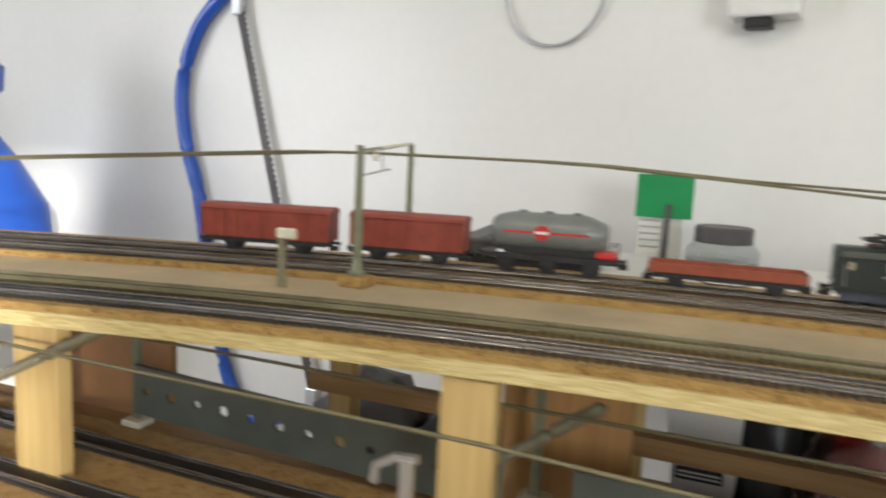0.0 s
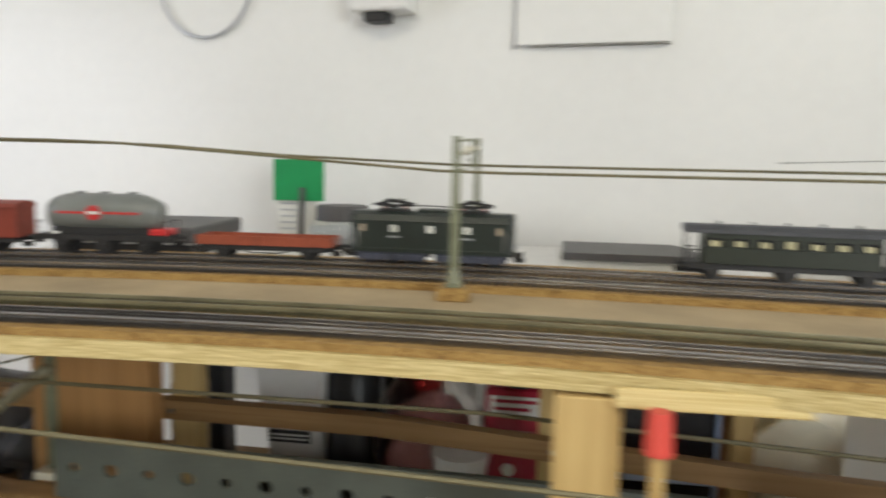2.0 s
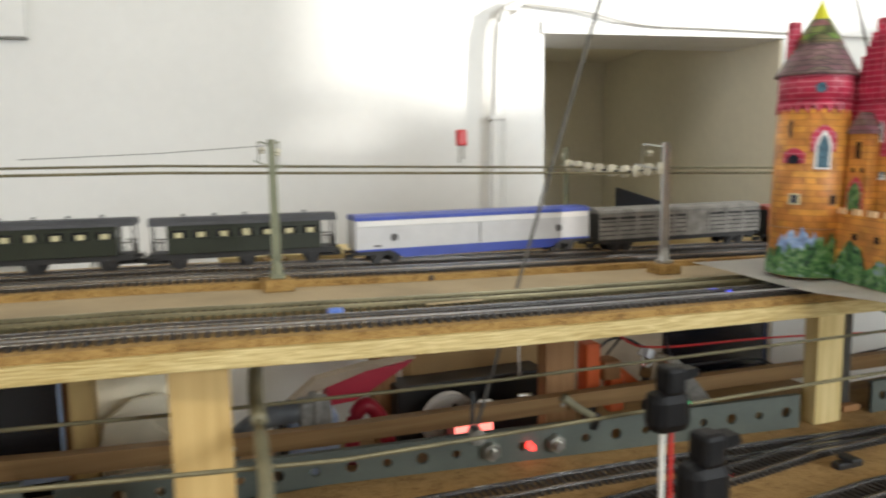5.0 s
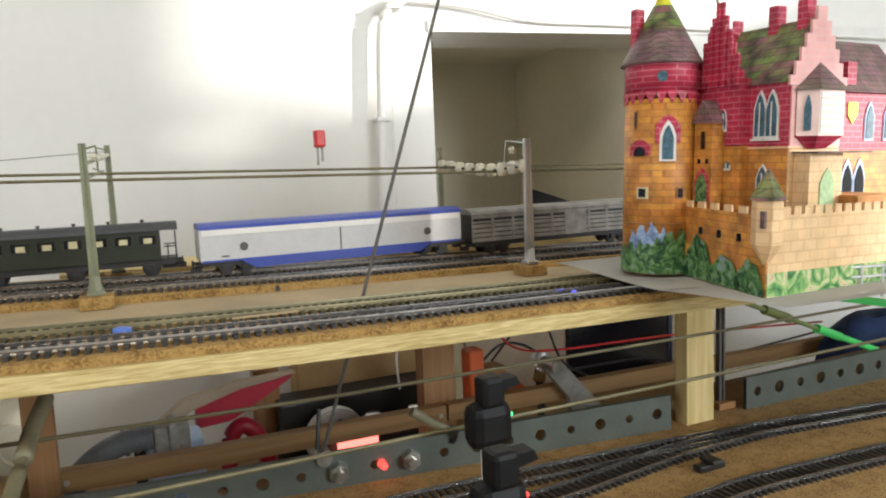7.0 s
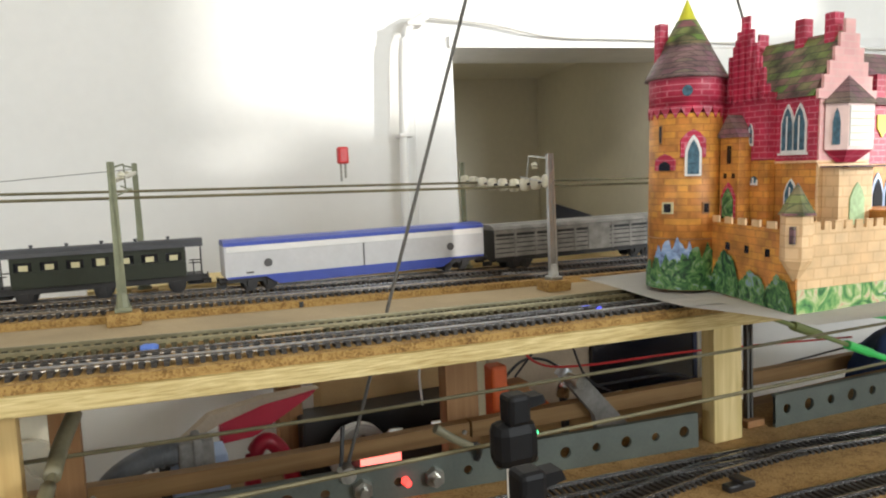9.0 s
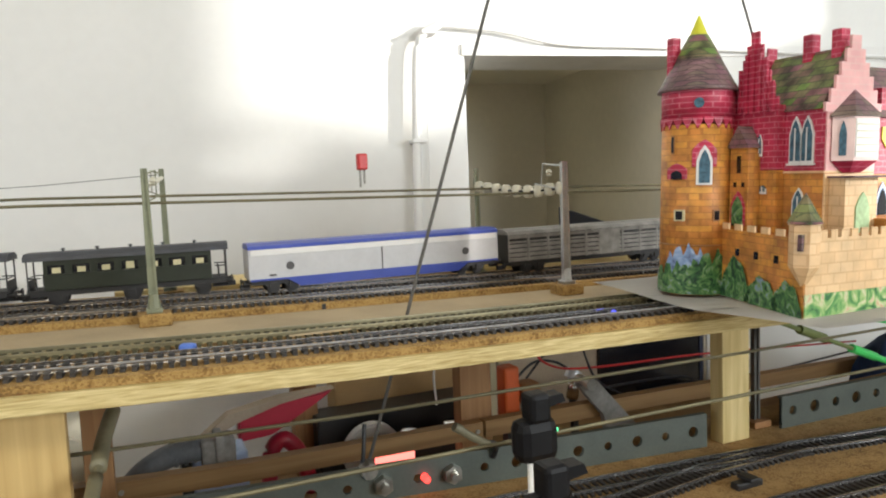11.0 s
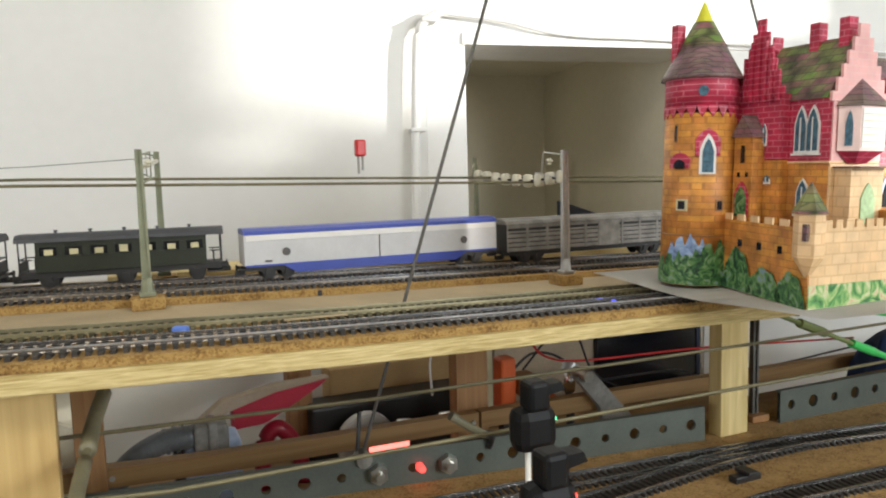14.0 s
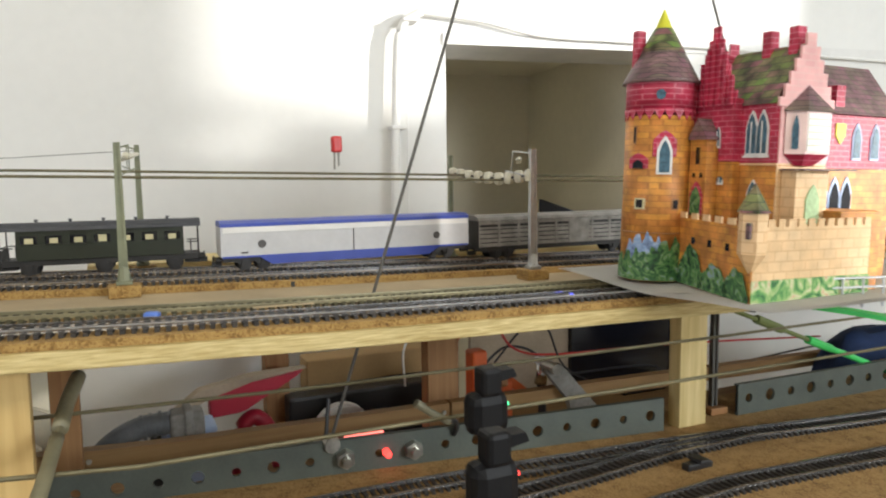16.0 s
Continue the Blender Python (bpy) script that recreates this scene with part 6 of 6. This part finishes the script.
part("hose_body", tube(B(), smooth_path([(-0.068, 0, 0.011), (-0.062, 0, 0.055), (-0.046, 0, 0.085), (-0.018, 0, 0.102), (0.012, 0, 0.104)]), 0.0105, 14), HOSE, hose, shade=True)
for k, x in enumerate((-0.014, -0.006, 0.002)):
    part("hose_rib", rod(B(), (x, 0, 0.1025 + 0.0008 * k), (x + 0.003, 0, 0.1030 + 0.0008 * k), 0.0118, 16), HOSE, hose)
bm = box(B(), 0.010, 0.040, -0.013, 0.013, 0.088, 0.114, 0.003)
box(bm, 0.022, 0.030, -0.015, 0.015, 0.086, 0.117, 0.002)
part("coupling", bm, VANGREY, hose, "grey plastic coupling")
fun = thing("red_funnel", "red plastic funnel lying on its side with white rim", "funnel", (0.70, 0.72, SH))
bm = slab(B(), [(-0.045, 0.072), (-0.010, 0.074), (0.052, 0.108), (0.058, 0.114), (-0.010, 0.106), (-0.045, 0.096)], "y", -0.010, 0.010)
bmesh.ops.bevel(bm, geom=bm.edges[:], offset=0.002, segments=2, affect="EDGES")
part("cone", bm, CANRED, fun)
bm = slab(B(), [(-0.105, 0.066), (-0.045, 0.094), (0.0, 0.107), (0.060, 0.1150), (0.0, 0.1135), (-0.055, 0.104)], "y", -0.011, 0.006)
part("rim", bm, BEIGE, fun, "beige rim")
part("handle", tube(B(), smooth_path([(-0.016, 0, 0.0), (-0.012, 0, 0.05), (0.004, 0, 0.064), (0.022, 0, 0.040), (0.03, 0, 0.0)]), 0.009, 10), CANRED, fun, shade=True)
spool = thing("cable_reel", "white round reel standing on edge", "reel", (0.800, 0.712, SH))
part("disc", rod(B(), (0, -0.006, 0.034), (0, 0.006, 0.034), 0.034, 36), WHITE, spool)
part("rim", rod(B(), (0, -0.0075, 0.034), (0, -0.006, 0.034), 0.0315, 36), PANEW, spool)
part("hub", rod(B(), (0.004, -0.012, 0.052), (0.004, -0.0075, 0.052), 0.0045, 12), SOOT, spool)
lampb = thing("red_lamp", "glowing red lamp block", "lamp", (0.812, 0.668, SH))
part("base", box(B(), -0.030, 0.030, -0.012, 0.012, 0, 0.024, 0.002), BLACK, lampb)
# Added shield: blocks the red glow from tinting the white reel.
part("back_plate", box(B(), -0.030, 0.030, 0.0095, 0.0125, 0.0240, 0.0580, 0.001), BLACK, lampb, "black shield added to keep the red glow off the reel")
part("glow", box(B(), -0.022, 0.022, -0.009, 0.009, 0.0245, 0.052, 0.006), REDGLOW, lampb, "bright red glowing lens")
solid("red_indicator", cone(B(), (0, 0.002, 0), (0, -0.005, 0), 0.0030, 0.0024, 14), REDDOT, "small glowing red indicator on the beam", "indicator", (0.752, 0.4230, 1.0705))
solid("black_case", box(B(), -0.10, 0.10, -0.018, 0.03, 0, 0.072, 0.003), BLACK, "long black case on the shelf", "case", (0.845, 0.755, SH))
solid("cardboard_box", box(B(), -0.085, 0.105, -0.02, 0.02, 0, 0.104, 0.002), CARD, "plain brown cardboard box", "box", (0.862, 0.800, SH))
solid("wood_block", box(B(), -0.014, 0.014, -0.012, 0.012, 0, 0.125, 0.001), BROWN_UP, "upright brown wood block", "block", (0.738, 0.775, SH))
solid("dark_block", box(B(), -0.045, 0.045, -0.014, 0.014, 0, 0.044, 0.002), BLACK, "low dark block under two shiny caps", "block", (0.866, 0.700, SH))
for x in (0.841, 0.893):
    solid("metal_cap", lathe(B(), [(0.010, 0), (0.010, 0.012), (0.008, 0.014)], 20), CHROME, "small shiny metal cap", "cap", (x, 0.700, SH + 0.0441), shade=True)
cl = thing("orange_clamp", "orange plastic clamp with cables", "clamp", (0.925, 0.60, SH))
part("jaw", box(B(), -0.016, 0.002, -0.010, 0.010, 0.085, 0.142, 0.003), ORANGE, cl)
part("arm", sweep(B(), [(-0.01, 0, 0.12), (0.03, 0, 0.105), (0.06, 0, 0.08)], [(-0.006, -0.005), (0.006, -0.005), (0.006, 0.005), (-0.006, 0.005)]), ORANGE, cl)
part("stand", box(B(), -0.012, -0.002, -0.006, 0.006, 0, 0.085), BLACK, cl)
part("grip", box(B(), 0.004, 0.026, -0.013, 0.011, 0.100, 0.122, 0.003), HARDBOARD, cl, "dark red-brown grip")
part("tail", box(B(), 0.016, 0.034, -0.008, 0.008, 0.062, 0.104, 0.003), ORANGE, cl)
ferrule = thing("chrome_ferrule", "short chrome ferrule with a black lead", "ferrule", (1.033, 0.655, SH))
part("sleeve", rod(B(), (0, 0, 0.074), (0.004, 0, 0.104), 0.0075, 16), CHROME, ferrule, shade=True)
part("collar", rod(B(), (-0.001, 0, 0.098), (0.005, 0, 0.108), 0.0092, 16), ALU, ferrule)
part("lead", tube(B(), smooth_path([(0.0, 0, 0.0), (0.004, 0.002, 0.05), (0.0, 0, 0.076)]), 0.005, 8), BLACK, ferrule)
part("loop", tube(B(), smooth_path([(0.002, 0, 0.106), (-0.02, 0.004, 0.120), (-0.05, 0.002, 0.124), (-0.08, -0.004, 0.108)]), 0.0016, 8), BLACK, ferrule)
for pts, mt, nm in ((((0.89, 0.60, 1.09), (0.90, 0.585, 1.125), (0.93, 0.58, 1.12), (0.96, 0.59, 1.09), (1.02, 0.60, 1.075), (1.20, 0.61, 1.065), (1.45, 0.6, 1.05)), SIGRED, "red cable"), (((0.94, 0.60, 1.075), (0.97, 0.585, 1.115), (1.00, 0.59, 1.11), (1.03, 0.6, 1.06), (1.08, 0.60, 1.03)), BLACK, "black cable"), (((0.84, 0.61, 1.06), (0.835, 0.60, 1.10), (0.85, 0.60, 1.12), (0.87, 0.60, 1.11)), PANEW, "white cable"), (((1.03, 0.6, 1.05), (1.15, 0.605, 1.045), (1.22, 0.6, 1.03), (1.5, 0.6, 1.04)), BLACK, "black cable")):
    solid("loose_cable", tube(B(), smooth_path(pts), 0.0013, 6), mt, nm + " looped behind the beam", "cable", group="loose cables")
tongs = thing("grey_bracket", "grey folded metal bracket under the deck", "bracket", (0.99, 0.55, SH))
part("plate", slab(B(), [(-0.02, 0.125), (0.0, 0.130), (0.05, 0.075), (0.055, 0.0), (0.03, 0.0), (0.01, 0.09)], "y", -0.004, 0.004), VANGREY, tongs)
part("bolt", rod(B(), (-0.01, -0.012, 0.127), (-0.01, 0.012, 0.127), 0.006, 10), BOLT, tongs)
cf = thing("tan_stay", "short tan stay hooked to the slotted beam", "stay", (0.769, 0.40, 1.112))
part("bar", tube(B(), [(0, 0, 0), (0.012, 0.001, -0.009), (0.026, 0.004, -0.018)], 0.0030, 10), TAN, cf)
part("ferrule", tube(B(), [(-0.002, 0, 0.0015), (0.003, 0, -0.002)], 0.0034, 10), TAN, cf)
part("hook", tube(B(), smooth_path([(0.024, 0.004, -0.017), (0.033, 0.008, -0.020), (0.037, 0.014, -0.028), (0.036, 0.017, -0.034)]), 0.0022, 8), BLACK, cf)
scr = thing("black_screen", "large black monitor standing under the deck", "monitor", (1.282, 0.788, SH))
part("panel", box(B(), -0.118, 0.118, -0.008, 0.008, -0.0 + 0.02, 0.23, 0.002), SCREEN, scr)
part("foot", box(B(), -0.04, 0.04, -0.03, 0.03, 0, 0.02, 0.002), BLACK, scr)
# Added board: gives the too bright recess its duller beige tone by colour.
solid("beige_screen", box(B(), 0, 0.19, -0.004, 0.004, 0, 0.228, 0.001), BEIGE, "grey-beige board added in place of the duller recess surface", "board", (1.005, 0.792, SH))
blob("blue_cloth", (1.455, 0.52, SH), (0.09, 0.04, 0.07), NAVY, "dark blue cloth bundle", "cloth", 31, k=0.3)
solid("wood_lever", tube(B(), [(0, 0, 0), (0.03, -0.01, 0.055), (0.01, -0.02, 0.09)], 0.006, 8), BROWN, "short brown wooden lever", "lever", (1.19, 0.50, 1.05 - 0.1))

# ---- the slope of the upper deck carries what stands on it ----
for ob in [o for o in bpy.data.objects if o.parent is None and o.type in ("EMPTY", "MESH")]:
    at = ob.matrix_basis.translation
    family = [ob] + list(ob.children_recursive)
    if at.length < 1e-6:
        low = min((min(c.matrix_basis.translation.z + v.co.z for v in c.data.vertices) for c in family if c.type == "MESH"), default=0)
        if low < 1.17:
            continue
        for c in family:
            if c.type == "MESH" and c.data.users == 1:
                for v in c.data.vertices:
                    v.co.z -= fall(v.co.x)
            elif c.type == "MESH":
                c.matrix_basis = Matrix.Translation((0, 0, -fall(c.matrix_basis.translation.x))) @ c.matrix_basis
    elif 1.18 < at.z < 1.32 and at.y < 0.67 and at.x > 0.5:
        ob.matrix_basis = Matrix.Translation((0, 0, -fall(at.x))) @ ob.matrix_basis
